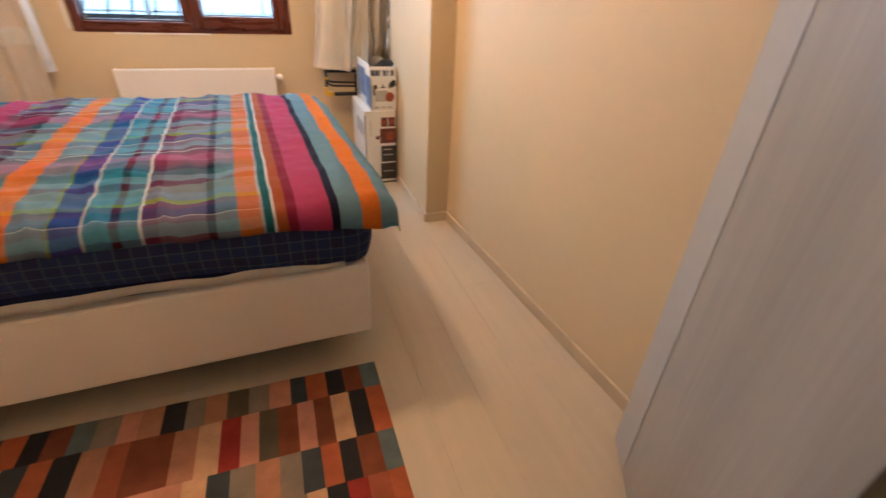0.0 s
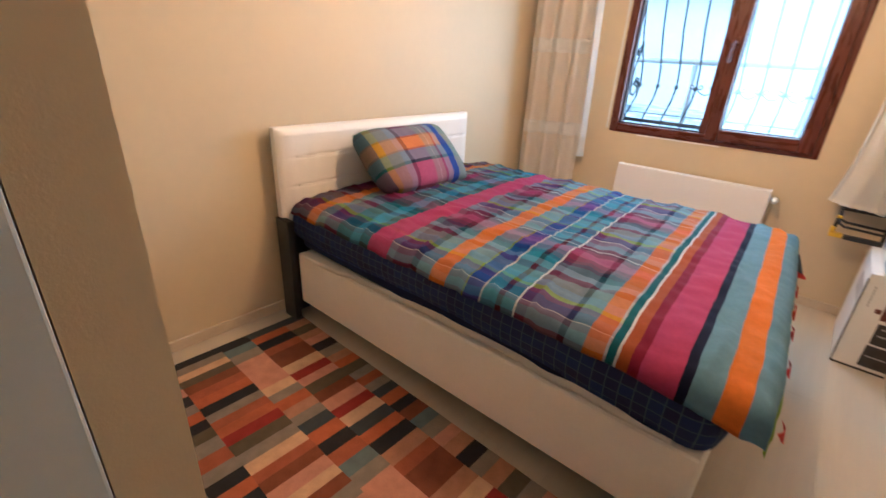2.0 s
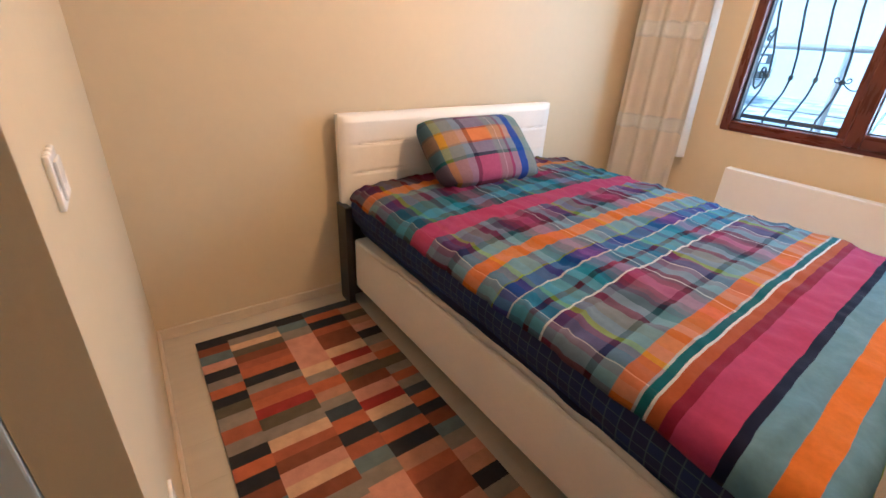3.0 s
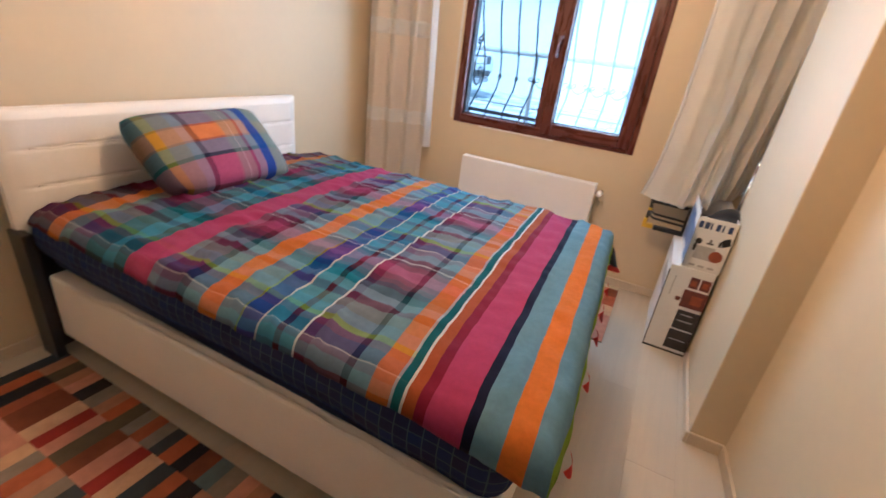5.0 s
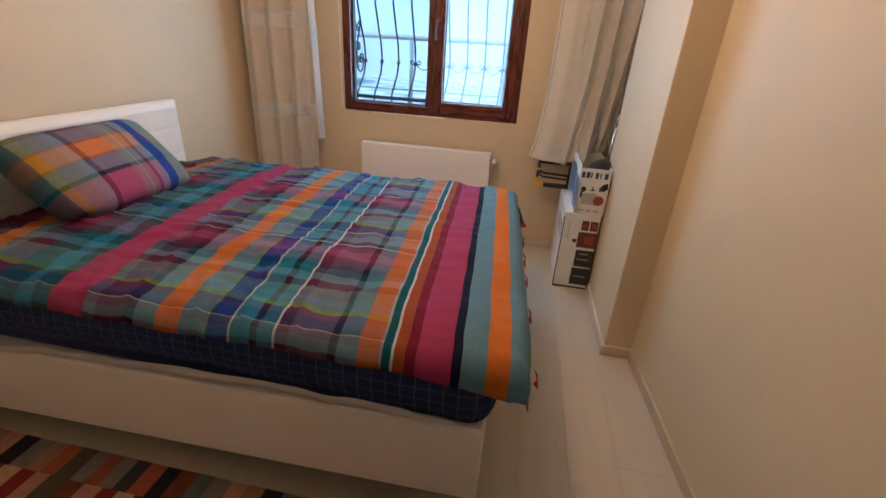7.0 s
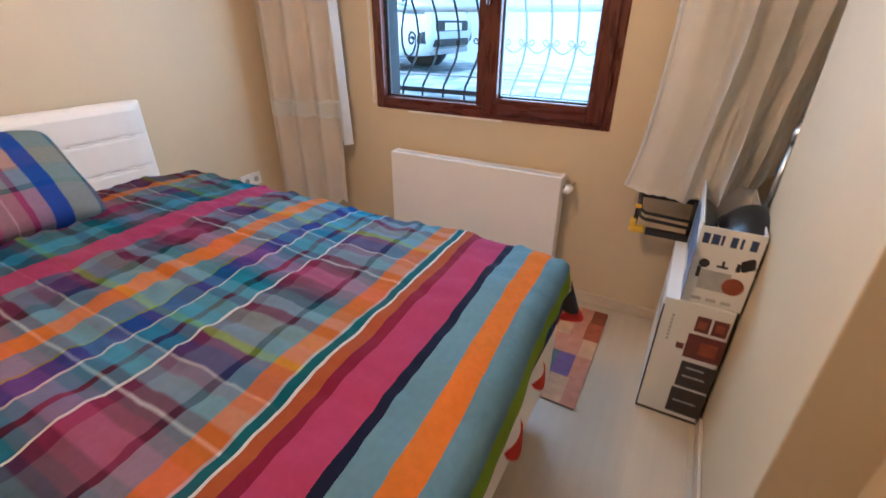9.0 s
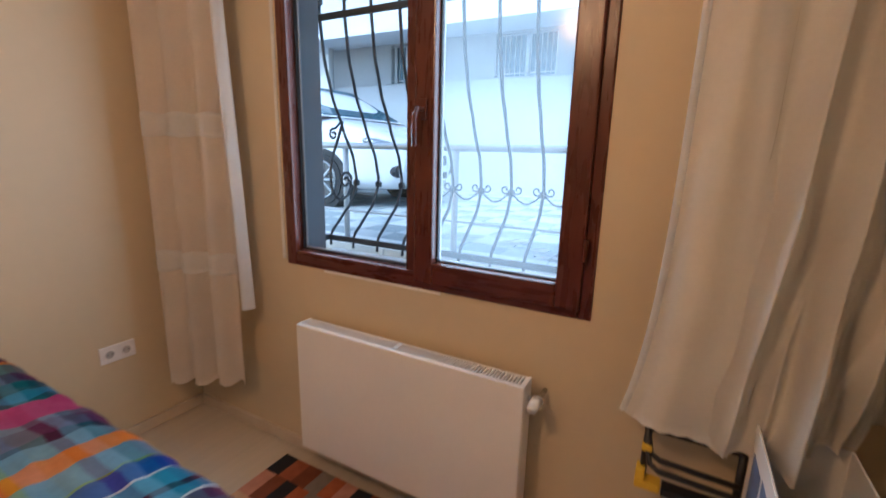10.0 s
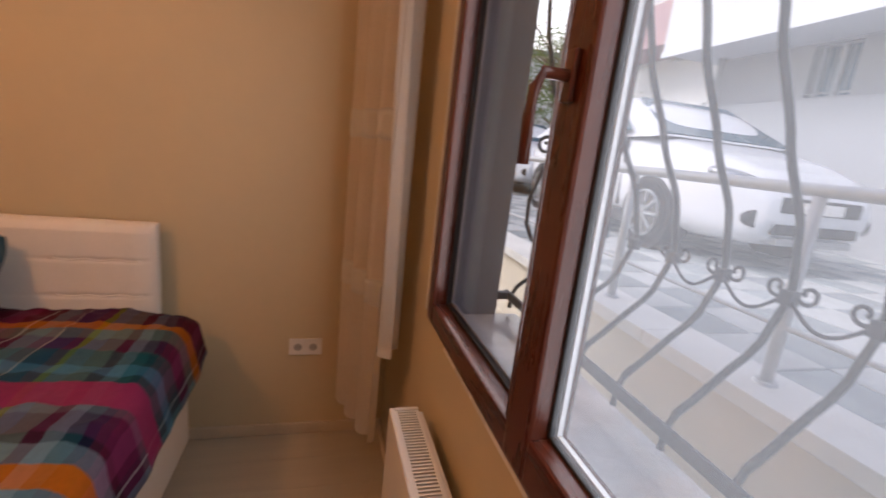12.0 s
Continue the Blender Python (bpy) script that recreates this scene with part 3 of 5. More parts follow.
def bed():
    b = thing("bed", (1.0, -1.76, 0), "white leatherette storage bed with padded headboard", "bed")
    bm = box(BX0, BX1, BY0, BY1, 0.115, 0.415, 0.018, 3)
    for v in bm.verts:                       # the base rises a little towards the foot
        v.co.z += 0.026 * (v.co.x - BX0)
    part("base", bm, BEDWHITE, b)
    for x in (0.25, 1.88):
        for y in (BY0 + 0.30, BY1 - 0.30):
            part("foot", cyl((x, y, 0), (x, y, 0.150), 0.028, 0.035), BLACK, b, "black foot")
    # black slab added under the base stands for the dark shade there
    part("underbed_shade", box(BX0 + 0.1, BX1 - 0.1, BY0 + 0.16, BY1 - 0.16, 0.05, 0.150), BLACK, b)
    # headboard: three padded rows on a black back board
    part("back_board", box(-0.045, -0.005, -2.515, -1.005, 0.0, 1.05, 0.004), BLACK, b)
    for y0, y1 in ((-2.535, -2.497),):
        part("headboard_leg", box(-0.035, 0.085, y0, y1, 0.0, 0.60, 0.004), BLACK, b, "black side panel")

    def pad():
        y0, y1, z0, z1 = -2.515, -1.000, 0.56, 1.066

        def f(a, c):
            e = min(1, min(a, 1 - a) * 22) ** 0.5
            g = min(1, min(c, 1 - c) * 14) ** 0.5
            y, z = y0 + a * (y1 - y0), z0 + c * (z1 - z0)
            dip = 0.0
            for zs in (0.765, 0.915):
                seam = max((max(0, 1 - abs(y - ys) / hw)) ** 0.4 for ys, hw in ((-2.22, 0.24), (-1.75, 0.18), (-1.205, 0.19)))
                dip += (0.0008 + 0.006 * seam) * math.exp(-((z - zs) / 0.008) ** 2)
                dip -= 0.003 * seam * noise.noise(Vector((y * 26, zs * 9, z * 6))) * math.exp(-((z - zs) / 0.04) ** 2)
            return Vector((-0.004 + 0.036 * (0.25 + 0.75 * e * g) - dip, y, z))
        bm = grid(f, 100, 110)
        bmesh.ops.recalc_face_normals(bm, faces=bm.faces[:])
        return bm
    part("pad", pad(), BEDWHITE, b, smooth=True)
    part("headboard_edge", box(-0.04, 0.002, -2.518, -0.997, 0.56, 1.069, 0.010), BEDWHITE, b)
    # gathered seams
    for z in (0.765, 0.915):
        for y0, y1 in ((-2.42, -2.02), (-1.36, -1.05)):
            n = 14
            part("seam", tube([(0.028 + 0.001 * math.sin(i * 2.1), y0 + (y1 - y0) * i / n, z + 0.004 * math.sin(i * 1.3 + z)) for i in range(n + 1)], 0.0035, 6), BEDWHITE, b, smooth=True)
    return b


bed()
single("mattress", box(0.08, 2.03, -2.465, -0.93, 0.44, 0.665, 0.05, 4), QUILTM, "mattress in a navy stitched cover on the bed base", "mattress", smooth=True)


def sheet():
    """Stitched navy bed cover that hangs between the duvet and the base."""
    x0 = 0.07

    yn, yf, xf, r = -2.474, -0.905, 2.088, 0.075

    def skirt(s, c):
        """Outward point at s along the near side, round the foot and back; c runs down."""
        legs = ((xf - r - x0), r * math.pi / 2, (yf - yn - 2 * r), r * math.pi / 2, (xf - r - x0))
        k = 0
        while k < 4 and s > legs[k]:
            s -= legs[k]
            k += 1
        ang = s / r
        p, n = (((x0 + s, yn), (0, -1)),
                ((xf - r + r * math.sin(ang), yn + r - r * math.cos(ang)), (math.sin(ang), -math.cos(ang))),
                ((xf, yn + r + s), (1, 0)),
                ((xf - r + r * math.cos(ang), yf - r + r * math.sin(ang)), (math.cos(ang), math.sin(ang))),
                ((xf - r - s, yf), (0, 1)))[k]
        x, y = p
        drop = 0.158 + 0.030 * noise.noise(Vector((x * 1.4, y, 2))) + 0.055 * max(0, x - 1.65)
        o = 0.024 * math.sin(math.pi * min(1, c * 0.92)) + 0.010 * c * noise.noise(Vector((x * 6, y * 6, 1)))
        return Vector((x + n[0] * o, y + n[1] * o, 0.665 - c * drop))
    total = 2 * (xf - r - x0) + math.pi * r + yf - yn - 2 * r
    c = thing("bed_cover", (1.0, -1.76, 0.44), "dark navy stitched bed cover hanging below the duvet", "bed cover")
    part("skirt", grid(lambda a, b: skirt(a * total, b), 240, 9, 0.004, lambda a, b: (a * total, b * 0.2)), QUILT2, c, smooth=True)
    return c


def quilt_mat():
    """Navy cotton with pale stitched lines and faint dark checks."""
    m = mat("navy_quilted_cotton", (0.012, 0.016, 0.055), 0.85, 0.25, 8, 0.3, 500)
    t = m.node_tree
    p = t.nodes["Principled BSDF"]
    uvn = t.nodes.new("ShaderNodeUVMap")
    br = t.nodes.new("ShaderNodeTexBrick")
    br.offset = 0.0
    for k2, v in (("Color1", (0.026, 0.055, 0.205, 1)), ("Color2", (0.032, 0.036, 0.135, 1)), ("Mortar", (0.11, 0.17, 0.24, 1)), ("Scale", 1.0), ("Mortar Size", 0.0018), ("Brick Width", 0.042), ("Row Height", 0.042)):
        br.inputs[k2].default_value = v
    t.links.new(uvn.outputs[0], br.inputs[0])
    t.links.new(br.outputs[0], p.inputs["Base Color"])
    return m


QUILT2 = quilt_mat()
sheet()
duvet()
SHEETW = mat("off_white_sheet_cotton", (0.80, 0.76, 0.69), 0.85, 0.06, 9, 0.3, 300)


# crumpled pale under-blanket edge between cover and base
def blanket(a, b):
    x = 0.30 + a * 1.70
    z = 0.430 + 0.026 * x + 0.075 * math.sin(math.pi * min(1, a * 0.9)) * 0.6 + 0.012 * noise.noise(Vector((x * 6, 1, 1))) - b * (0.030 + 0.02 * noise.noise(Vector((x * 2.2, 3, 1))))
    return Vector((x, -2.497 - 0.008 * math.sin(b * 3) - 0.006 * noise.noise(Vector((x * 9, b, 4))), z))


single("under_blanket", grid(blanket, 90, 5, 0.006), SHEETW, "crumpled beige fitted sheet edge over the bed base", "sheet", smooth=True)

PWARP = [(0, "teal", 0.30), (0.045, "green", 0.62), (0.09, "sage", 0.45), (0.17, "slate", 0.50), (0.215, "navy", 0.45), (0.245, "grey", 0.85), (0.375, "sage", 0.80), (0.385, "sage", 0.50),
         (0.425, "white", 0.50), (0.430, "sage", 0.55), (0.470, "plum", 0.5), (0.490, "slate", 0.50), (0.535, "blue", 0.04), (0.600, "sage", 0.12), (0.71, "teal", 0.2)]
PWEFT = [(0, "crimson"), (0.02, "pink"), (0.155, "navy"), (0.175, "grey"), (0.240, "rust"), (0.250, "orange"), (0.325, "rust"), (0.335, "grey"), (0.41, "plum"), (0.435, "teal")]
# same dyes scaled to 0.62: the pillow's dimmer light put into its colour
PILLOWM = cloth_mat("plaid_pillow_cotton_shaded", PWARP, PWEFT, 0.46, 0.74, {k: tuple(0.62 * q for q in v) for k, v in COTTON.items()})


def pillow():
    W, Hh, T = 0.75, 0.458, 0.115
    m = Matrix.Translation((0.255, -1.785, 0.866)) @ Matrix.Rotation(radians(4), 4, 'Z') @ Matrix.Rotation(radians(45), 4, 'Y').inverted() @ Matrix.Rotation(radians(-1), 4, 'X')

    def face(sg):
        def f(a, c):
            u, v = a * 2 - 1, c * 2 - 1
            e = max(0.0, (1 - abs(u) ** 2.6) * (1 - abs(v) ** 2.6)) ** 0.42
            pin = 1 - 0.07 * (1 - v * v) * abs(u) ** 4
            pin2 = 1 - 0.09 * (1 - u * u) * abs(v) ** 4
            wr = 0.010 * noise.noise(Vector((u * 2.2, v * 2.2, sg * 4))) + 0.004 * noise.noise(Vector((u * 7, v * 5, sg)))
            rc2 = 1 - 0.10 * (u * v) ** 4 - (0.17 * u * u * v * v if u < 0 and v < 0 else 0)
            return m @ Vector((sg * (T * e + wr * e), u * W / 2 * pin * rc2, v * Hh / 2 * pin2 * rc2))
        return grid(f, 44, 32, 0, lambda a, c: (a * W, c * 0.46))
    bm = join(face(1), face(-1))
    bmesh.ops.remove_doubles(bm, verts=bm.verts[:], dist=1e-4)
    bmesh.ops.recalc_face_normals(bm, faces=bm.faces[:])
    single("pillow", bm, PILLOWM, "plump plaid cotton pillow leaning on the headboard", "pillow", smooth=True)


pillow()

# ---- rugs ----
RUGC = [mat("rug_wool_" + n, tuple(0.95 * v for v in c), 0.95, 0.18, 20, 0.6, 700, spec=0.1) for n, c in (
    ("black", (0.030, 0.030, 0.033)), ("charcoal", (0.055, 0.065, 0.075)), ("bluegrey", (0.13, 0.17, 0.175)), ("taupe", (0.24, 0.20, 0.16)),
    ("olive", (0.11, 0.09, 0.06)), ("rust", (0.33, 0.10, 0.05)), ("orange", (0.40, 0.115, 0.05)), ("salmon", (0.52, 0.25, 0.17)),
    ("sand", (0.58, 0.37, 0.22)), ("brown", (0.20, 0.065, 0.035)), ("crimson", (0.28, 0.035, 0.03)), ("clay", (0.40, 0.20, 0.12)), ("violet", (0.20, 0.13, 0.28)))]


SHADE = dict(zip("kcbtorgsdnmyv", range(13)))


def rug(name, x0, x1, lines, rows, label, bar):
    """Flat woven rug: rows of coloured bars between the lines, read from the foot end; a letter is one bar."""
    rnd = random.Random(len(label))
    bm = bmesh.new()
    for (ya, yb), code in zip(zip(lines, lines[1:]), rows):
        cut, cells = 0.0, []
        for ch in code:                                    # bars of slightly uneven width
            cut += bar * rnd.uniform(0.86, 1.14)
            cells.append((cut, SHADE[ch]))
        top = cells[-1][0]
        cells = [(q * (x1 - x0) / top, m) for q, m in cells]
        edge = [0.0] + [q for q, m in cells]
        for (a, b), (q, m) in zip(zip(edge, edge[1:]), cells):
            w = [Vector((x1 - xx, yy + 0.004 * noise.noise(Vector((xx * 6, yy * 9, 2))), 0.0095)) for xx, yy in ((a, ya), (b, ya), (b, yb), (a, yb))]
            f = bm.faces.new([bm.verts.new(v) for v in w])
            f.material_index = m
    bmesh.ops.remove_doubles(bm, verts=bm.verts[:], dist=1e-5)
    bmesh.ops.recalc_face_normals(bm, faces=bm.faces[:])
    bm2 = box(x0, x1, min(lines), max(lines), 0.0, 0.0075, 0.002)
    for f in bm2.faces:
        f.material_index = 3
    return single(name, join(bm, bm2), RUGC, label, "rug")


rug("rug", 0.040, 2.083, (-2.495, -2.618, -2.815, -2.960, -3.200, -3.340),
    ("bnkgcstoytkystbnkgctrtogytksyoyc", "gkdnsnosmdynnrykgcdmsnosmdnnrkgc", "bnkgctytcdsssstbrkgctygtdsssstbk",
     "grmkdtngrsbdnystndsnrdtomgrtkgrnodtk", "kgtbnkosrtkgytbnkgktrtokgtksbnk"),
    "flat woven rug of staggered rust, salmon, charcoal and grey bars", 0.064)
rug("rug", 0.690, 2.195, (-0.085, -0.21, -0.36, -0.50, -0.66, -0.83),
    ("nsdrntgkdsbrtnksgtnrk", "rsdnsgtyrsbdnsrytgkns", "dssrdsgntsrydbsrtygsd", "svbyntgsrdtsyrnsdtrys", "sdsytnsgdryts" "rndtsyrs"),
    "worn pale patchwork rug of salmon and rust bars by the radiator", 0.07)


# ---- radiator ----
def radiator():
    r = thing("radiator", (1.35, -0.08, 0.1), "white enamelled panel radiator under the window", "radiator")
    x0, x1, y0, y1, z0, z1 = 0.850, 1.860, -0.135, -0.035, 0.145, 0.735
    part("front_panel", box(x0, x1, y0, y0 + 0.014, z0, z1, 0.006, 3), RADW, r)
    part("back_panel", box(x0 + 0.01, x1 - 0.01, y1 - 0.014, y1, z0 + 0.01, z1 - 0.01, 0.005), RADW, r)
    for xa, xb in ((x0, x0 + 0.012), (x1 - 0.012, x1)):
        part("side_cover", box(xa, xb, y0 + 0.014, y1 - 0.014, z0 + 0.03, z1, 0.003), RADW, r)
    g = None
    gz = z1 - 0.004
    for ya, yb in ((y0 + 0.014, y0 + 0.022), (y1 - 0.024, y1 - 0.014)):
        g = box(x0 + 0.012, x1 - 0.012, ya, yb, gz - 0.012, gz, bm=g)
    part("top_grille", g, RADW, r)
    n = 84
    for i in range(n):
        x = x0 + 0.016 + (x1 - x0 - 0.032) * i / (n - 1)
        part("grille_bar", box(x - 0.0026, x + 0.0026, y0 + 0.022, y1 - 0.024, gz - 0.010, gz - 0.001), RADW, r)
    part("grille_clip", box(1.33, 1.352, y0 + 0.03, y1 - 0.03, gz, gz + 0.004, 0.001), RADW, r)
    # dark block paints the shade between the two panels, below the grille
    part("convector_shade", box(x0 + 0.02, x1 - 0.02, y0 + 0.03, y1 - 0.03, z0 + 0.02, z1 - 0.06), GREYSLOT, r)
    v = part("valve", cyl((x1 + 0.0, -0.085, 0.675), (x1 + 0.03, -0.085, 0.675), 0.010), CHROME, r, "chrome valve")
    part("valve_head", cyl((x1 + 0.032, -0.085, 0.676), (x1 + 0.032, -0.150, 0.676), 0.020, 0.016, bevel=0.003), SOCK, v, "white valve knob", smooth=True)
    part("pipe", tube([(x1 + 0.03, -0.085, 0.675), (x1 + 0.034, -0.05, 0.675), (x1 + 0.034, -0.001, 0.672)], 0.009), CHROME, r, smooth=True)
    part("pipe", tube([(x0 - 0.002, -0.085, 0.155), (x0 - 0.03, -0.085, 0.155), (x0 - 0.034, -0.05, 0.155), (x0 - 0.034, 0.0, 0.155)], 0.009), CHROME, r, smooth=True)
    part("drain_cap", cyl((x0, -0.085, 0.155), (x0 - 0.02, -0.085, 0.155), 0.014), SOCK, r, smooth=True)
    for x in (1.05, 1.65):
        part("bracket", box(x - 0.015, x + 0.015, -0.041, 0.0, 0.2, 0.6), RADW, r)
    return r


radiator()


# ---- curtains ----
def curtain_sheet(x0, x1, y, z0, z1, folds, depth, seed, hem=0.0, taper=0.0):
    def f(a, c):
        z = z1 + (z0 - z1) * c
        gath = 1 - taper * (1 - c)
        xm = (x0 + x1) / 2
        x = xm + (x0 + a * (x1 - x0) - xm) * gath
        d = depth * (math.sin(a * folds * 2 * math.pi + seed + 0.5 * c) + 0.5 * noise.noise(Vector((a * folds * 1.7, c * 1.2, seed))))
        return Vector((x + 0.012 * noise.noise(Vector((a * 4, c * 2, seed + 3))), y + d, z - (hem * abs(math.sin(a * 22)) if c > 0.97 else 0)))
    return f


lc = thing("curtain", (0.24, -0.1, 0.24), "sheer beige curtain with embroidered white bands and scalloped hem", "curtain", group="window curtains")
fl0 = curtain_sheet(0.012, 0.495, 0.0, 0.285, 2.52, 3.4, 0.026, 1.0, 0.022)


def fl(a, c):
    q = fl0(a, c)
    return Vector((q.x, q.y - 0.245 + 0.125 * a, q.z + 0.07 * a * c ** 6))


part("panel", grid(fl, 90, 60, 0.0015), CURT_S, lc, smooth=True)
for z in (0.925, 1.552, 2.19):
    c0 = (2.52 - z) / (2.52 - 0.285)
    def fb(a, c, c0=c0):
        q = fl(a, c0 + (c - 0.5) * 0.046)
        return Vector((q.x, q.y - 0.003, q.z + 0.004 * math.sin(a * 40 + c * 3)))
    part("embroidered_band", grid(fb, 80, 4, 0.001), CURT_B, lc, smooth=True)

lw = thing("curtain", (0.48, -0.09, 0.74), "narrow white lining curtain beside the window", "curtain", group="window curtains")
lin0 = curtain_sheet(0.425, 0.535, -0.095, 0.725, 2.52, 0.9, 0.040, 0.3)
part("panel", grid(lambda a, c: lin0(a, c) + Vector((-0.045 * (1 - c), 0, 0)), 30, 40, 0.002), CURT_W, lw, smooth=True)

rw = thing("curtain", (2.27, -0.12, 0.72), "ecru curtain with a white selvedge hanging to radiator height", "curtain", group="window curtains")
def ecru(a, c):
    """Smooth hanging panel, its free edge swinging out towards the hem."""
    z = 2.52 - c * 1.775 - 0.005 * abs(math.sin(a * 19)) * (c > 0.97) - 0.03 * a * c ** 8
    x = 2.222 - 0.012 * c - 0.066 * c ** 7 + a * (0.215 + 0.05 * c)
    d = 0.020 * math.sin(a * 7.5 + 1.4 + 0.8 * c) + 0.010 * noise.noise(Vector((a * 5, c * 2, 2))) - 0.03 * a * c ** 3
    return Vector((x, -0.125 + d, z))


part("panel", grid(ecru, 60, 60, 0.002), CURT_R, rw, smooth=True)
part("selvedge", grid(lambda a, c: ecru(0.0, c) + Vector((-0.004 + a * 0.020, -0.006 - 0.010 * math.sin(a * 3) , 0.0)), 5, 60, 0.002), CURT_W, rw, smooth=True)


def bunch(a, c):
    """Gathered panel whose folds sweep down towards the window and pile up on the boxes."""
    z = 2.52 + (0.72 - 2.52) * c
    low = max(0.0, (c - 0.55) / 0.45)
    x = 2.395 + a * (0.37 - 0.03 * c) - 0.035 * low * (1 - a) + 0.02 * low * math.sin(a * 6)
    ph = a * 3.3 + 0.75 * c ** 1.4 + 0.12 * noise.noise(Vector((a * 2, c * 3, 6)))
    ridge = 1 - 2 * abs(math.sin(ph * math.pi)) ** 0.8
    d = -(0.018 + 0.030 * c) * ridge + 0.014 * noise.noise(Vector((a * 8, c * 2.5, 3)))
    ph2 = a * 5.0 + 3.2 * c + 0.4 * noise.noise(Vector((a * 3, c * 4, 1)))
    d -= low * (0.022 * (1 - 2 * abs(math.sin(ph2 * math.pi))) + 0.10 * math.sin(math.pi * min(1, a * 1.1)) + 0.05 * noise.noise(Vector((a * 4 + c * 4, c * 6 - a * 5, 8))))
    z += low ** 2 * a * (0.16 + 0.02 * math.sin(a * 14))
    return Vector((x, -0.150 + d, z))


rc = thing("curtain", (2.55, -0.15, 0.74), "ecru curtain bunched up over the stored boxes", "curtain", group="window curtains")
part("panel", grid(bunch, 150, 120, 0.0025), CURT_R, rc, smooth=True)
rail = thing("curtain_rail", (1.3, -0.09, 2.54), "white double curtain rail under the ceiling", "curtain rail")
part("track", box(XL, XR, -0.115, -0.06, 2.52, 2.545, 0.004), WHITE, rail)
part("track", box(XL, XR, -0.175, -0.125, 2.52, 2.545, 0.004), WHITE, rail)
for x in (0.1, 1.34, 2.6):
    part("bracket", box(x - 0.012, x + 0.012, -0.175, 0.0, 2.545, 2.62), WHITE, rail)


# ---- stored boxes and things beside the column ----
CARD = mat("white_printed_cardboard", (0.74, 0.73, 0.71), 0.6, 0.05, 6, 0.1, 90)
CARDIN = mat("brown_cardboard", (0.33, 0.23, 0.14), 0.9, 0.1, 8, 0.2, 90)
INK_D = mat("dark_print", (0.035, 0.030, 0.032), 0.5, 0.3, 30)
INK_R = mat("dark_red_print", (0.13, 0.03, 0.025), 0.5, 0.3, 25)
INK_B = mat("navy_print", (0.03, 0.05, 0.13), 0.5, 0.1, 20)
INK_P = mat("blue_photo_print", (0.12, 0.19, 0.36), 0.45, 0.6, 14)
INK_O = mat("red_brown_print", (0.30, 0.07, 0.03), 0.5, 0.3, 20)
INK_G = mat("grey_print", (0.42, 0.41, 0.40), 0.55, 0.2, 20)


def print_patch(parent, material, x0, x1, z0, z1, y, name="print"):
    return part(name, box(x0, x1, y - 0.0012, y, z0, z1), material, parent)


def lower_box():
    x0, x1, y0, y1, z1 = 2.410, 2.632, -0.670, -0.12, 0.535
    b = thing("cardboard_box", (2.55, -0.45, 0), "tall white cardboard appliance box with dark red product photos", "box", group="stored boxes")
    part("body", box(x0, x1, y0, y1, 0, z1, 0.004), CARD, b)
    part("edge_strip", box(x0 - 0.0016, x0 + 0.004, y0 - 0.0014, y0 + 0.006, 0.0, z1 - 0.03), INK_D, b)
    part("edge_strip", box(x0 + 0.004, x1, y0 - 0.0014, y0, 0.0, 0.012), INK_D, b)
    for i, (a, c, d, e, m) in enumerate(((0.115, 0.160, 0.425, 0.49, INK_R), (0.168, 0.215, 0.425, 0.49, INK_R), (0.105, 0.225, 0.305, 0.412, INK_R),
                                         (0.075, 0.10, 0.335, 0.36, INK_R), (0.11, 0.225, 0.165, 0.285, INK_D), (0.105, 0.225, 0.03, 0.155, INK_D))):
        print_patch(b, m, x0 + a, x0 + c, d, e, y0)
    for a, c, d, e in ((0.122, 0.150, 0.44, 0.472), (0.178, 0.205, 0.442, 0.474), (0.15, 0.205, 0.33, 0.385), (0.13, 0.19, 0.255, 0.262), (0.125, 0.20, 0.215, 0.222), (0.12, 0.2, 0.09, 0.096)):
        part("print", box(x0 + a, x0 + c, y0 - 0.002, y0 - 0.0013, d, e), INK_G if d < 0.3 else INK_O, b)
    # line of small letters, up the edge
    for i in range(7):
        part("print", box(x0 + 0.036, x0 + 0.044, y0 - 0.0012, y0, 0.36 + i * 0.017, 0.371 + i * 0.017), INK_G, b)
    # the side towards the bed
    part("print", box(x0 - 0.0012, x0, -0.62, -0.34, 0.34, 0.44), INK_G, b)
    part("tape", box(x0 + 0.10, x0 + 0.15, y0 + 0.01, y1, z1, z1 + 0.0012), INK_G, b)
    return b


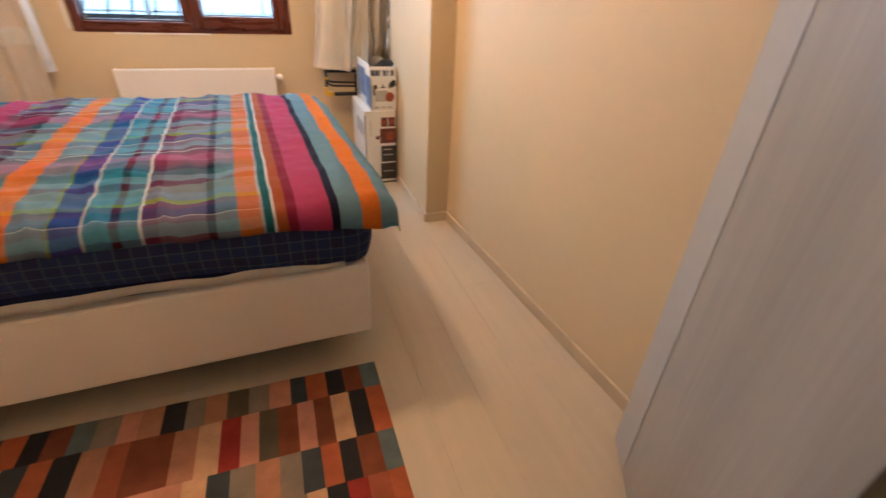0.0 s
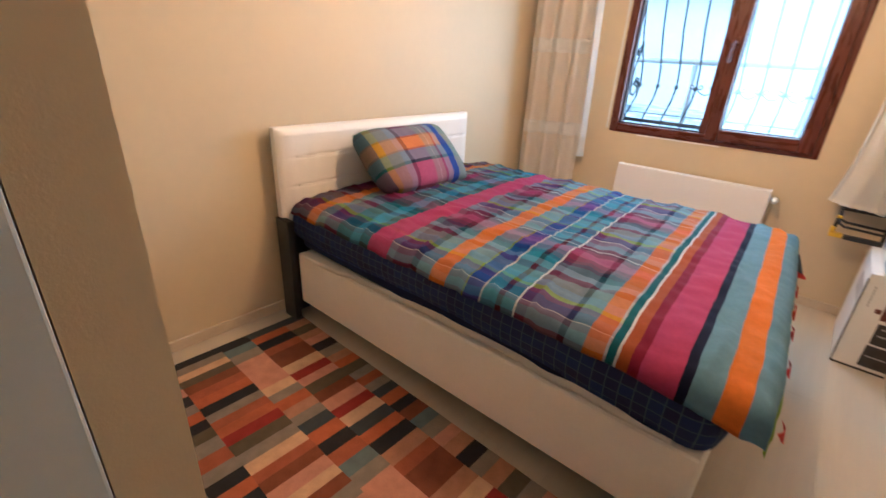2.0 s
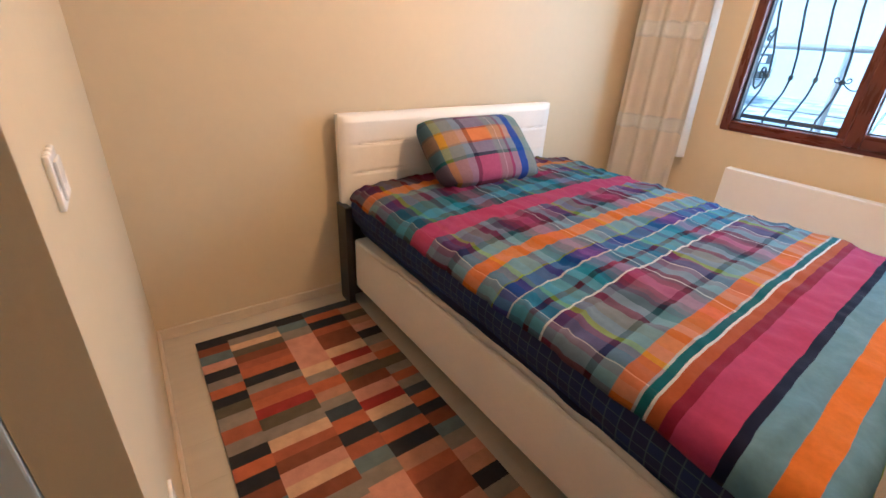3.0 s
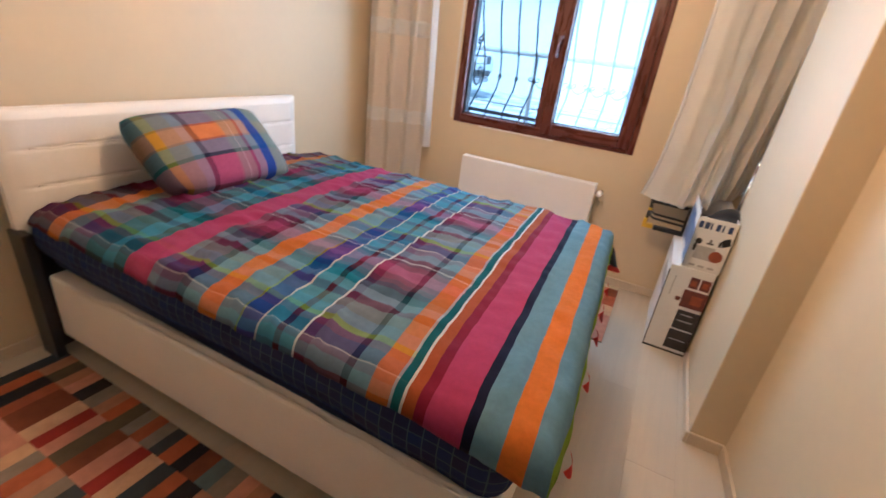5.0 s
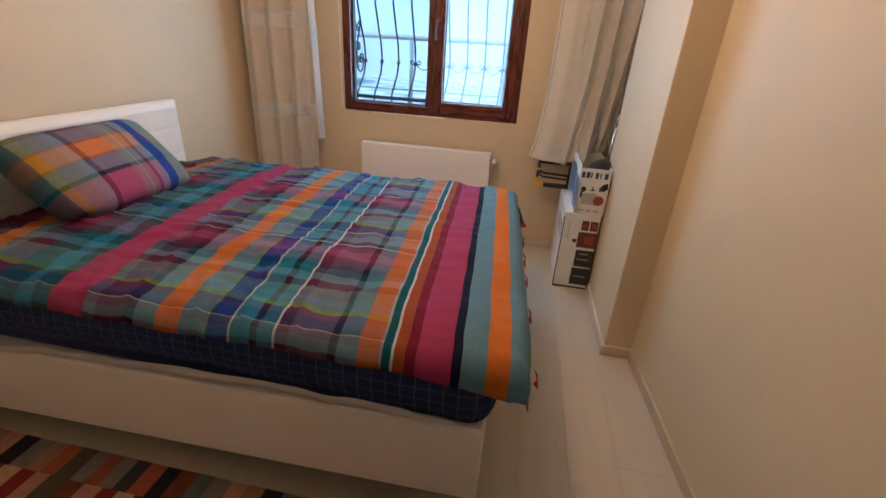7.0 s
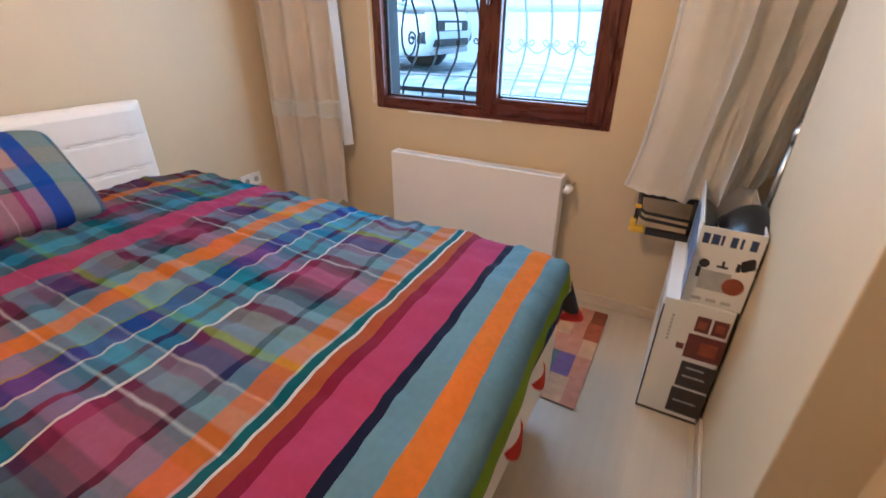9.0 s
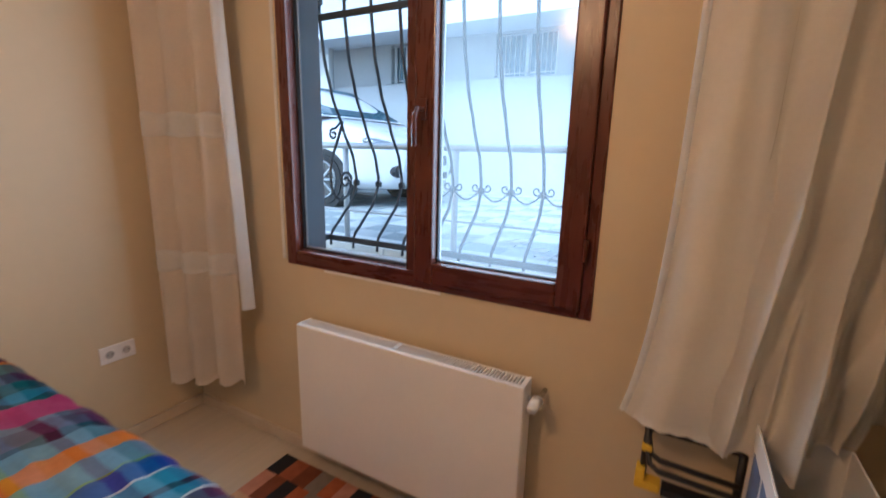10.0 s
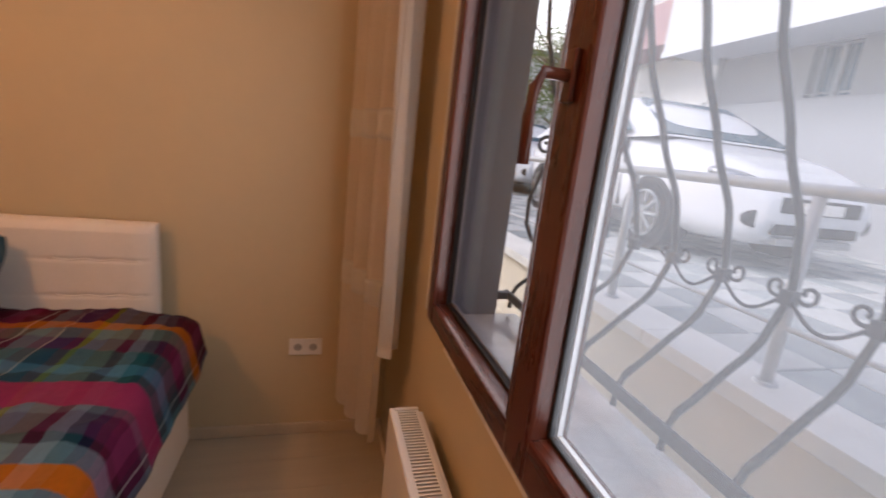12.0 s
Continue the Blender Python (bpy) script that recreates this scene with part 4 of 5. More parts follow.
def upper_box():
    x0, x1, y0, y1, z0, z1 = 2.455, 2.640, -0.665, -0.16, 0.5365, 0.825
    b = thing("cardboard_box", (2.58, -0.46, z0), "open white appliance box with blue photos on its side", "box", group="stored boxes")
    t = 0.005
    part("front_wall", box(x0, x1, y0, y0 + t, z0, z1, 0.001), CARD, b)
    part("back_wall", box(x0, x1, y1 - t, y1, z0, z1, 0.001), CARD, b)
    part("side_wall", box(x0, x0 + t, y0 + t, y1 - t, z0, z1 + 0.012, 0.001), CARD, b)
    part("side_wall", box(x1 - t, x1, y0 + t, y1 - t, z0, z1, 0.001), CARD, b)
    part("bottom", box(x0 + t, x1 - t, y0 + t, y1 - t, z0, z0 + t), CARDIN, b)
    part("inner_lining", box(x0 + t, x0 + t + 0.003, y0 + t, y1 - t, z0 + t, z1 + 0.008), GREYSLOT, b)
    # brand strip drawn as plain bars
    for i, w in enumerate((0.020, 0.022, 0.008, 0.018, 0.008, 0.020)):
        xa = x0 + 0.012 + i * 0.027
        part("print", box(xa, xa + w, y0 - 0.0012, y0, z1 - 0.058, z1 - 0.022), INK_B, b)
    bm = cyl((x0 + 0.038, y0 - 0.0012, 0.695), (x0 + 0.038, y0, 0.695), 0.016, seg=14)
    part("print", bm, INK_D, b)
    bm = box(x0 + 0.075, x0 + 0.108, y0 - 0.0012, y0, 0.688, 0.696)
    part("print", box(x0 + 0.088, x0 + 0.096, y0 - 0.0012, y0, 0.694, 0.715, bm=bm), INK_D, b)
    part("print", box(x0 + 0.13, x0 + 0.142, y0 - 0.0012, y0, 0.685, 0.715), INK_D, b)
    part("print", box(x0 + 0.035, x0 + 0.125, y0 - 0.0008, y0, 0.598, 0.672), INK_G, b)
    part("print", cyl((x0 + 0.138, y0 - 0.0016, 0.628), (x0 + 0.138, y0, 0.628), 0.032, seg=18), INK_O, b)
    part("print", box(x0 + 0.022, x0 + 0.034, y0 - 0.0012, y0, 0.64, 0.68), INK_D, b)
    for i in range(3):
        part("print", box(x0 + 0.03 + i * 0.045, x0 + 0.06 + i * 0.045, y0 - 0.0012, y0, 0.553, 0.565), INK_G, b)
    # blue pictures on the side
    for ya, yb, za, zb in ((-0.70, -0.53, 0.56, 0.76), (-0.51, -0.33, 0.60, 0.79), (-0.31, -0.21, 0.57, 0.78)):
        part("photo", box(x0 - 0.0012, x0, ya, yb, za, zb), INK_P, b)
    return b


lower_box()
upper_box()


def dome():
    """Round black appliance head lying in the open box."""
    d = thing("vacuum_head", (2.60, -0.50, 0.54), "glossy black rounded vacuum cleaner body in the box", "vacuum cleaner")
    gloss = mat("glossy_black_plastic", (0.012, 0.013, 0.016), 0.3, 0.2, 6)
    bm = bmesh.new()
    bmesh.ops.create_uvsphere(bm, u_segments=28, v_segments=16, radius=1, matrix=Matrix.Translation((2.615, -0.47, 0.715)) @ Matrix.Rotation(0.4, 4, 'Y') @ Matrix.Diagonal((0.108, 0.20, 0.135, 1)))
    part("shell", bm, gloss, d, smooth=True)
    bm = cyl((2.60, -0.50, 0.5425), (2.60, -0.50, 0.62), 0.08, 0.1)
    part("base", bm, BLACK, d)
    part("band", tube([(2.615 + 0.100 * math.cos(a), -0.47 + 0.19 * math.sin(a), 0.735 - 0.03 * math.cos(a)) for a in [i * math.pi / 14 for i in range(29)]], 0.004), BLACK, d, smooth=True)
    return d


dome()
tb = thing("metal_pole", (2.66, -0.33, 0.54), "two-part brushed steel vacuum tube leaning beside the curtain", "tube")
part("lower_tube", tube([(2.655, -0.36, 0.545), (2.665, -0.335, 0.90), (2.678, -0.31, 1.06)], 0.013, 12), CHROME, tb, smooth=True)
part("collar", tube([(2.676, -0.313, 1.04), (2.683, -0.30, 1.11)], 0.018, 12), CHROME, tb, smooth=True)
part("upper_tube", tube([(2.683, -0.30, 1.10), (2.715, -0.262, 1.62)], 0.016, 12), CHROME, tb, smooth=True)


def trolley():
    """Folded frame with black tubes and yellow corner pieces, lying on the tall box."""
    t = thing("folding_frame", (2.36, -0.14, 0.536), "folded black tubular hand trolley with yellow corners", "trolley")
    y = -0.125
    part("upright", tube([(2.222, y, 0.552), (2.226, y, 0.715)], 0.010), BLACK, t, smooth=True)
    part("upright", tube([(2.45, y, 0.552), (2.45, y, 0.715)], 0.010), BLACK, t, smooth=True)
    for z, dy in ((0.640, -0.016), (0.615, -0.03)):
        part("rail", tube([(2.228, y + dy + 0.02, z + 0.05), (2.238, y + dy, z + 0.012), (2.262, y + dy - 0.006, z), (2.45, y + dy - 0.004, z - 0.008)], 0.008), BLACK, t, smooth=True)
    part("lower_rail", box(2.275, 2.46, y - 0.03, y + 0.01, 0.5365, 0.562, 0.004), BLACK, t)
    part("corner", box(2.205, 2.272, y - 0.032, y + 0.014, 0.540, 0.566, 0.006), YELLOW, t, "yellow plastic corner")
    part("corner", box(2.205, 2.230, y - 0.030, y + 0.012, 0.566, 0.60, 0.005), YELLOW, t, "yellow plastic corner")
    part("clip", box(2.213, 2.240, y - 0.022, y + 0.006, 0.655, 0.672, 0.003), YELLOW, t, "yellow plastic clip")
    part("back_bar", box(2.214, 2.46, y + 0.012, y + 0.026, 0.700, 0.722, 0.003), BLACK, t)
    return t


trolley()


# ---- sockets and switch ----
def socket(name, m, wide, label, cat, holes):
    """Plate in its own xz plane, facing +y, placed by the matrix m."""
    s = new(name)
    s.empty_display_size = 0.05
    tagged(s, label, cat)
    hw = wide / 2
    part("plate", box(-hw, hw, 0, 0.009, -0.042, 0.042, 0.004, 3), SOCK, s)
    for c in holes:
        if cat == "socket":
            rim = part("insert", cyl((c, 0.009, 0), (c, 0.0105, 0), 0.024, 0.022, 20), SOCK, s)
            part("well", cyl((c, 0.0104, 0), (c, 0.0112, 0), 0.019, 0.019, 20), INK_G, rim, "grey recessed well")
            for dx in (-0.0085, 0.0085):
                part("pin_hole", cyl((c + dx, 0.0112, 0), (c + dx, 0.0118, 0), 0.0028, 0.0028, 8), BLACK, rim)
        else:
            part("rocker", box(c - 0.026, c + 0.026, 0.009, 0.014, -0.03, 0.03, 0.003), SOCK, s)
    s.matrix_basis = m
    return s


socket("wall_socket", Matrix.Translation((XL, -0.40, 0.478)) @ Matrix.Rotation(radians(-90), 4, 'Z'), 0.155, "white double wall socket low beside the bed", "socket", (-0.036, 0.036))
socket("light_switch", Matrix.Translation((1.30, YN, 1.235)), 0.082, "white single rocker light switch beside the doorway", "light switch", (0,))
socket("wall_socket", Matrix.Translation((1.24, YN, 0.40)), 0.082, "white single wall socket beside the doorway", "socket", (0,))

# ---- ceiling lamp ----
LX, LY = 1.47, -1.76
lamp = thing("ceiling_lamp", (LX, LY, 2.36), "round white ceiling lamp with a lit opal bulb", "ceiling lamp")
part("rose", cyl((LX, LY, 2.585), (LX, LY, H), 0.06, 0.05, 24), WHITE, lamp, smooth=True)
part("stem", cyl((LX, LY, 2.45), (LX, LY, 2.59), 0.012), WHITE, lamp)
bm = bmesh.new()
bmesh.ops.create_uvsphere(bm, u_segments=24, v_segments=14, radius=0.055, matrix=Matrix.Translation((LX, LY, 2.41)))
part("bulb", bm, glow_mat("lit_opal_bulb", (1.0, 0.80, 0.55), 12.0), lamp, "lit opal bulb", smooth=True)


# ---- outside the window ----
G = 0.76      # street level
single("ground", box(-60, 60, 1.36, 90, G - 0.3, G - 0.012), ASPH, "grey street ground beyond the window", kind="structure")
single("light_well", box(-6, 8, 0.30, 1.16, 0.05, 0.2), WELL, "cream rendered bottom of the light well", kind="structure")
single("well_wall", box(-6, 8, 1.16, 1.36, 0.05, G - 0.045), WELL, "cream rendered retaining wall below the street", kind="structure")
cop = thing("coping", (1, 1.17, G - 0.045), "pale marble coping along the street edge", "coping", kind="structure")
for i in range(11):
    x = -5.2 + i * 1.12
    part("slab", box(x, x + 1.116, 1.10, 1.395, G - 0.045, G + 0.022, 0.006), KERB, cop)

pave = thing("pavement", (0, 2.2, G), "paving of alternating pale and grey-green square slabs", "pavement", kind="structure")
ps = 0.36
lightm = link_mesh("paving_slab", box(-ps / 2 + 0.004, ps / 2 - 0.004, -ps / 2 + 0.004, ps / 2 - 0.004, -0.03, 0.0, 0.004, 1), PAVEL)
darkm = link_mesh("paving_slab", box(-ps / 2 + 0.004, ps / 2 - 0.004, -ps / 2 + 0.004, ps / 2 - 0.004, -0.03, 0.0, 0.004, 1), PAVED)
rp = random.Random(3)
for j in range(13):
    for i in range(26):
        ob = new("paving_slab", lightm if (i + j) % 2 == 0 else darkm)
        ob.parent = pave
        ob.matrix_basis = Matrix.Translation((-5.9 + i * ps, 1.395 + ps / 2 + j * ps - 2.2, rp.uniform(-0.003, 0.004))) @ Matrix.Rotation(rp.uniform(-0.012, 0.012), 4, 'Z')


# railing on the coping
def railing():
    r = thing("street_railing", (0.5, 1.25, G + 0.02), "grey steel railing along the street edge", "railing")
    z0, z1 = G + 0.022, 1.492
    for x in (-3.82, -2.88, -1.94, -1.00, -0.06, 0.88, 1.82, 2.76):
        p = part("post", cyl((x, 1.25, z0), (x, 1.25, z1 - 0.02), 0.022, seg=16), RAILM, r, smooth=True)
        part("flange", cyl((x, 1.25, z0), (x, 1.25, z0 + 0.012), 0.042, 0.036, 16), RAILM, p)
    part("handrail", tube([(-4.2 + i * 0.4, 1.25, z1) for i in range(22)], 0.023, 12), RAILM, r, smooth=True)
    part("lower_rail", tube([(-4.2 + i * 0.4, 1.25, G + 0.245) for i in range(22)], 0.010, 8), RAILM, r, smooth=True)
    return r


railing()


# wrought iron grille
def belly(z):
    """How far the bars stand out from the wall at height z."""
    pts = ((1.03, 0.285), (1.06, 0.30), (1.11, 0.36), (1.20, 0.455), (1.30, 0.495), (1.42, 0.470), (1.56, 0.395), (1.72, 0.320), (1.88, 0.275), (2.05, 0.255), (2.30, 0.248))
    for (a, p), (b, q) in zip(pts, pts[1:]):
        if z <= b:
            s = (z - a) / (b - a)
            s = s * s * (3 - 2 * s) * 0.35 + s * 0.65
            return p + (q - p) * s
    return pts[-1][1]


def spiral(cx, cz, r, turns, start, sgn, y):
    n = int(26 * turns)
    return [(cx + sgn * r * (1 - 0.72 * i / n) * math.cos(start + 2 * math.pi * turns * i / n), y, cz + r * (1 - 0.72 * i / n) * math.sin(start + 2 * math.pi * turns * i / n)) for i in range(n + 1)]


def grille():
    g = thing("window_grille", (1.33, 0.3, 0.97), "bellied wrought iron window grille with scrolls", "grille")
    xs = [0.672 + i * 0.1465 for i in range(10)]
    for x in xs:
        zz = [1.03 + 1.27 * i / 44 for i in range(45)]
        part("bar", tube([(x, 0.283, 0.985)] + [(x, belly(z), z) for z in zz], 0.0075, 8), IRON, g, smooth=True)
        part("collar", box(x - 0.013, x + 0.013, belly(1.29) - 0.013, belly(1.29) + 0.013, 1.275, 1.305, 0.004), IRON, g)
        part("collar", box(x - 0.013, x + 0.013, belly(2.12) - 0.013, belly(2.12) + 0.013, 2.10, 2.14, 0.004), IRON, g)
    part("flat_bar", box(0.64, 2.03, 0.272, 0.282, 1.012, 1.040, 0.002), IRON, g)
    part("flat_bar", box(0.64, 2.03, 0.243, 0.255, 2.03, 2.058, 0.002), IRON, g)
    for x in (0.66, 2.01):
        for z in (1.026, 2.044):
            part("anchor", box(x - 0.012, x + 0.012, 0.21, 0.28 if z < 1.5 else 0.25, z - 0.012, z + 0.012), IRON, g)
    # small double scrolls between the bars
    for x in xs[3:]:
        for s in (1, -1):
            part("scroll", tube(spiral(x + s * 0.030, 1.305, 0.022, 1.1, math.pi, s, belly(1.3)), 0.004, 6), IRON, g, smooth=True)
    for xa, xb in zip(xs[3:], xs[4:]):
        n = 12
        part("scroll", tube([(xa + 0.012 + (xb - xa - 0.024) * i / n, belly(1.27), 1.285 - 0.038 * math.sin(math.pi * i / n)) for i in range(n + 1)], 0.004, 6), IRON, g, smooth=True)
    # teardrop scrolls that close the two sides of the belly
    for x in (xs[0] - 0.006, xs[-1] + 0.006):
        loop = [(x, 0.400, 1.60), (x, 0.365, 1.52), (x, 0.325, 1.44), (x, 0.300, 1.36), (x, 0.303, 1.28), (x, 0.330, 1.225), (x, 0.375, 1.205), (x, 0.425, 1.225), (x, 0.455, 1.27), (x, 0.455, 1.315)]
        loop += [(x, 0.412 + 0.046 * (1 - i / 17) * math.cos(0.5 + i * 0.62), 1.305 + 0.046 * (1 - i / 17) * math.sin(0.5 + i * 0.62)) for i in range(15)]
        part("loop_scroll", tube(loop, 0.007, 8), IRON, g, smooth=True)
        part("loop_scroll", tube([(x, 0.400, 1.60), (x, 0.375, 1.59), (x, 0.345, 1.565)] + [(x, 0.330 + 0.030 * (1 - i / 16) * math.cos(1.2 + i * 0.62), 1.535 + 0.030 * (1 - i / 16) * math.sin(1.2 + i * 0.62)) for i in range(13)], 0.006, 8), IRON, g, smooth=True)
    return g


grille()


# ---- cars ----
def car(x_nose, y_near, label, wheels=True):
    """A small crossover, nose towards +x; s scales it."""
    s = 1.04
    c = thing("parked_car", (x_nose - 2.0 * s, y_near + 0.85 * s, G), label, "car", group="parked cars")

    def P(lx, ly, lz):     # lx back from the nose, ly across from the near side
        return Vector((x_nose - lx * s, y_near + ly * s, G + lz * s))
    # profile: back from nose, bonnet/body height, then glasshouse height
    st = [(0.0, 0.40, 0.62), (0.05, 0.28, 0.72), (0.18, 0.22, 0.82), (0.50, 0.20, 0.93), (1.02, 0.20, 1.05), (1.30, 0.20, 1.09), (2.0, 0.20, 1.08), (2.9, 0.20, 1.09), (3.6, 0.22, 1.10), (3.95, 0.28, 1.08), (4.12, 0.40, 0.95)]

    def body_f(a, b):
        t = a * (len(st) - 1)
        i = min(int(t), len(st) - 2)
        f = t - i
        lx = st[i][0] + (st[i + 1][0] - st[i][0]) * f
        zb = st[i][1] + (st[i + 1][1] - st[i][1]) * f
        zt = st[i][2] + (st[i + 1][2] - st[i][2]) * f
        inset = 0.36 * max(0, 1 - lx / 0.85) ** 2.2 + 0.16 * max(0, (lx - 3.6) / 0.52) ** 2
        ang = -math.pi / 2 + 2 * math.pi * b
        cu, su = math.cos(ang), math.sin(ang)
        q = 0.32
        yy = 0.86 + (0.86 - inset) * math.copysign(abs(cu) ** q, cu)
        zz = (zb + zt) / 2 + (zt - zb) / 2 * math.copysign(abs(su) ** 0.55, su)
        yy += 0.035 * math.copysign(max(0, 0.5 - abs(zz - 0.72)), cu) * 0.6
        return P(lx, yy, zz)
    bm = grid(body_f, 60, 48)
    bmesh.ops.remove_doubles(bm, verts=bm.verts[:], dist=1e-4)
    bmesh.ops.holes_fill(bm, edges=[e for e in bm.edges if e.is_boundary])
    bmesh.ops.recalc_face_normals(bm, faces=bm.faces[:])
    body = part("body", bm, CARP, c, smooth=True)
    # glasshouse
    gh = [(1.02, 1.06, 0.80), (1.55, 1.40, 0.74), (1.95, 1.53, 0.68), (2.6, 1.55, 0.66), (3.2, 1.50, 0.66), (3.75, 1.28, 0.70), (3.98, 1.06, 0.74)]

    def roof_f(a, b):
        t = a * (len(gh) - 1)
        i = min(int(t), len(gh) - 2)
        f = t - i
        lx, zt, hw = (gh[i][k] + (gh[i + 1][k] - gh[i][k]) * f for k in range(3))
        ang = math.pi * b
        cu, su = math.cos(ang), math.sin(ang)
        yy = 0.86 - (hw + 0.06 * (1 - su)) * math.copysign(abs(cu) ** 0.4, cu)
        return P(lx, yy, 1.04 + (zt - 1.04) * abs(su) ** 0.45)
    bm = grid(roof_f, 30, 24)
    bmesh.ops.recalc_face_normals(bm, faces=bm.faces[:])
    part("cabin", bm, CARP, c, smooth=True)

    def quad(name, pts, m, label="", th=0.012):
        bm = bmesh.new()
        bm.faces.new([bm.verts.new(p) for p in pts])
        bmesh.ops.subdivide_edges(bm, edges=bm.edges[:], cuts=3, use_grid_fill=True)
        bmesh.ops.solidify(bm, geom=bm.faces[:], thickness=th)
        return part(name, bm, m, c, label)
    # side windows sit proud of the cabin's flank by a few millimetres
    for ly, o in ((0.055, -0.03), (1.665, 0.03)):
        quad("side_window", [P(1.42, ly + o * 1.1, 1.10), P(2.18, ly + o * 1.2, 1.10), P(2.18, ly - o * 2.6, 1.46), P(1.86, ly - o * 2.3, 1.43)], CARG, "tinted side window")
        quad("side_window", [P(2.24, ly + o * 1.2, 1.10), P(3.05, ly + o, 1.10), P(2.95, ly - o * 2.6, 1.45), P(2.24, ly - o * 2.6, 1.46)], CARG, "tinted side window")
        quad("side_window", [P(3.11, ly + o, 1.12), P(3.30, ly + o * 0.6, 1.14), P(3.25, ly - o * 2.2, 1.40), P(3.01, ly - o * 2.4, 1.44)], CARG, "tinted side window")
    quad("windscreen", [P(1.05, 0.14, 1.095), P(1.05, 1.58, 1.095), P(1.80, 1.42, 1.50), P(1.80, 0.30, 1.50)], CARG, "blue tinted windscreen", 0.03)
    # front: grille, headlights, bumper lip, plate as a plain bar
    part("front_grille", box(x_nose - 0.16 * s, x_nose + 0.014 * s, y_near + 0.46 * s, y_near + 1.26 * s, G + 0.50 * s, G + 0.63 * s, 0.03), BLACK, c, "dark front grille")
    part("lower_intake", box(x_nose - 0.16 * s, x_nose + 0.012 * s, y_near + 0.44 * s, y_near + 1.28 * s, G + 0.33 * s, G + 0.42 * s, 0.02), BLACK, c)
    part("number_plate", box(x_nose - 0.02, x_nose + 0.026 * s, y_near + 0.66 * s, y_near + 1.06 * s, G + 0.515 * s, G + 0.60 * s, 0.004), SOCK, c)
    part("skid_plate", box(x_nose - 0.12 * s, x_nose + 0.020 * s, y_near + 0.48 * s, y_near + 1.24 * s, G + 0.25 * s, G + 0.31 * s, 0.012), RIM, c, "silver bumper lip")
    for ly in (0.235, 1.485):
        bm = bmesh.new()
        bmesh.ops.create_uvsphere(bm, u_segments=18, v_segments=10, radius=1, matrix=Matrix.Translation(P(0.24, ly, 0.735)) @ Matrix.Rotation(0.75 if ly < 1 else -0.75, 4, 'Z') @ Matrix.Rotation(0.22, 4, 'Y') @ Matrix.Diagonal((0.23 * s, 0.075 * s, 0.060 * s, 1)))
        part("headlight", bm, RIM, c, "clear headlight", smooth=True)
        bm = cyl(P(0.16, ly + (0.08 if ly < 1 else -0.08), 0.44), P(0.05, ly + (0.08 if ly < 1 else -0.08), 0.44), 0.07 * s, seg=16)
        part("fog_lamp", bm, BLACK, c)
    # mirror, sills, door lines
    bm = bmesh.new()
    bmesh.ops.create_uvsphere(bm, u_segments=16, v_segments=10, radius=1, matrix=Matrix.Translation(P(1.63, -0.13, 1.13)) @ Matrix.Diagonal((0.09 * s, 0.12 * s, 0.075 * s, 1)))
    mir = part("wing_mirror", bm, CARP, c, smooth=True)
    part("mirror_foot", tube([P(1.63, -0.10, 1.06), P(1.65, 0.06, 1.06)], 0.03 * s, 8), BLACK, mir)
    part("sill", box(x_nose - 3.1 * s, x_nose - 1.1 * s, y_near - 0.012 * s, y_near + 0.1 * s, G + 0.18 * s, G + 0.30 * s, 0.02), BLACK, c, "black plastic sill")
    for lx in (1.42, 2.24, 3.12):
        part("door_gap", box(x_nose - (lx + 0.0035) * s, x_nose - (lx - 0.0035) * s, y_near - 0.019 * s, y_near + 0.02, G + 0.34 * s, G + 1.03 * s), BLACK, c)
    for lx in (2.02, 2.92):
        part("door_handle", box(x_nose - (lx + 0.09) * s, x_nose - (lx - 0.09) * s, y_near - 0.042 * s, y_near + 0.0, G + 0.90 * s, G + 0.935 * s, 0.008), CARP, c)
    # wheels
    for lx in (0.93, 3.36):
        for ly, sg in ((0.10, -1), (1.62, 1)):
            cw = P(lx, ly, 0.325)
            out = Vector((0, sg, 0))
            arch = part("wheel_arch", cyl(cw - out * 0.10 * s, cw + out * 0.118 * s, 0.365 * s, 0.355 * s, 36), BLACK, c, "black arch trim", smooth=False)
            w = part("wheel", cyl(cw - out * 0.08 * s, cw + out * 0.128 * s, 0.325 * s, 0.315 * s, 36, bevel=0.02), TYRE, c, "black tyre")
            rim = part("rim", cyl(cw, cw + out * 0.132 * s, 0.215 * s, 0.205 * s, 30), GREYSLOT, w, "alloy rim")
            bm = None
            for k3 in range(9):
                an = k3 * 2 * math.pi / 9
                dv = Vector((math.cos(an), 0, math.sin(an)))
                bm = tube([cw + out * 0.142 * s + dv * 0.03 * s, cw + out * 0.138 * s + dv * 0.205 * s], 0.019 * s, 6, bm)
            bm = tube([cw + out * 0.134 * s + 0.212 * s * Vector((math.cos(i * math.pi / 18), 0, math.sin(i * math.pi / 18))) for i in range(37)], 0.012 * s, 6, bm)
            part("spokes", cyl(cw + out * 0.13 * s, cw + out * 0.152 * s, 0.045 * s, 0.04 * s, 14, bm), RIM, w, "silver spokes")
    return c


car(-0.70, 2.80, "white crossover car parked beyond the railing").rotation_euler.z = radians(-3)
car(-6.4, 3.3, "white car parked further along the street")


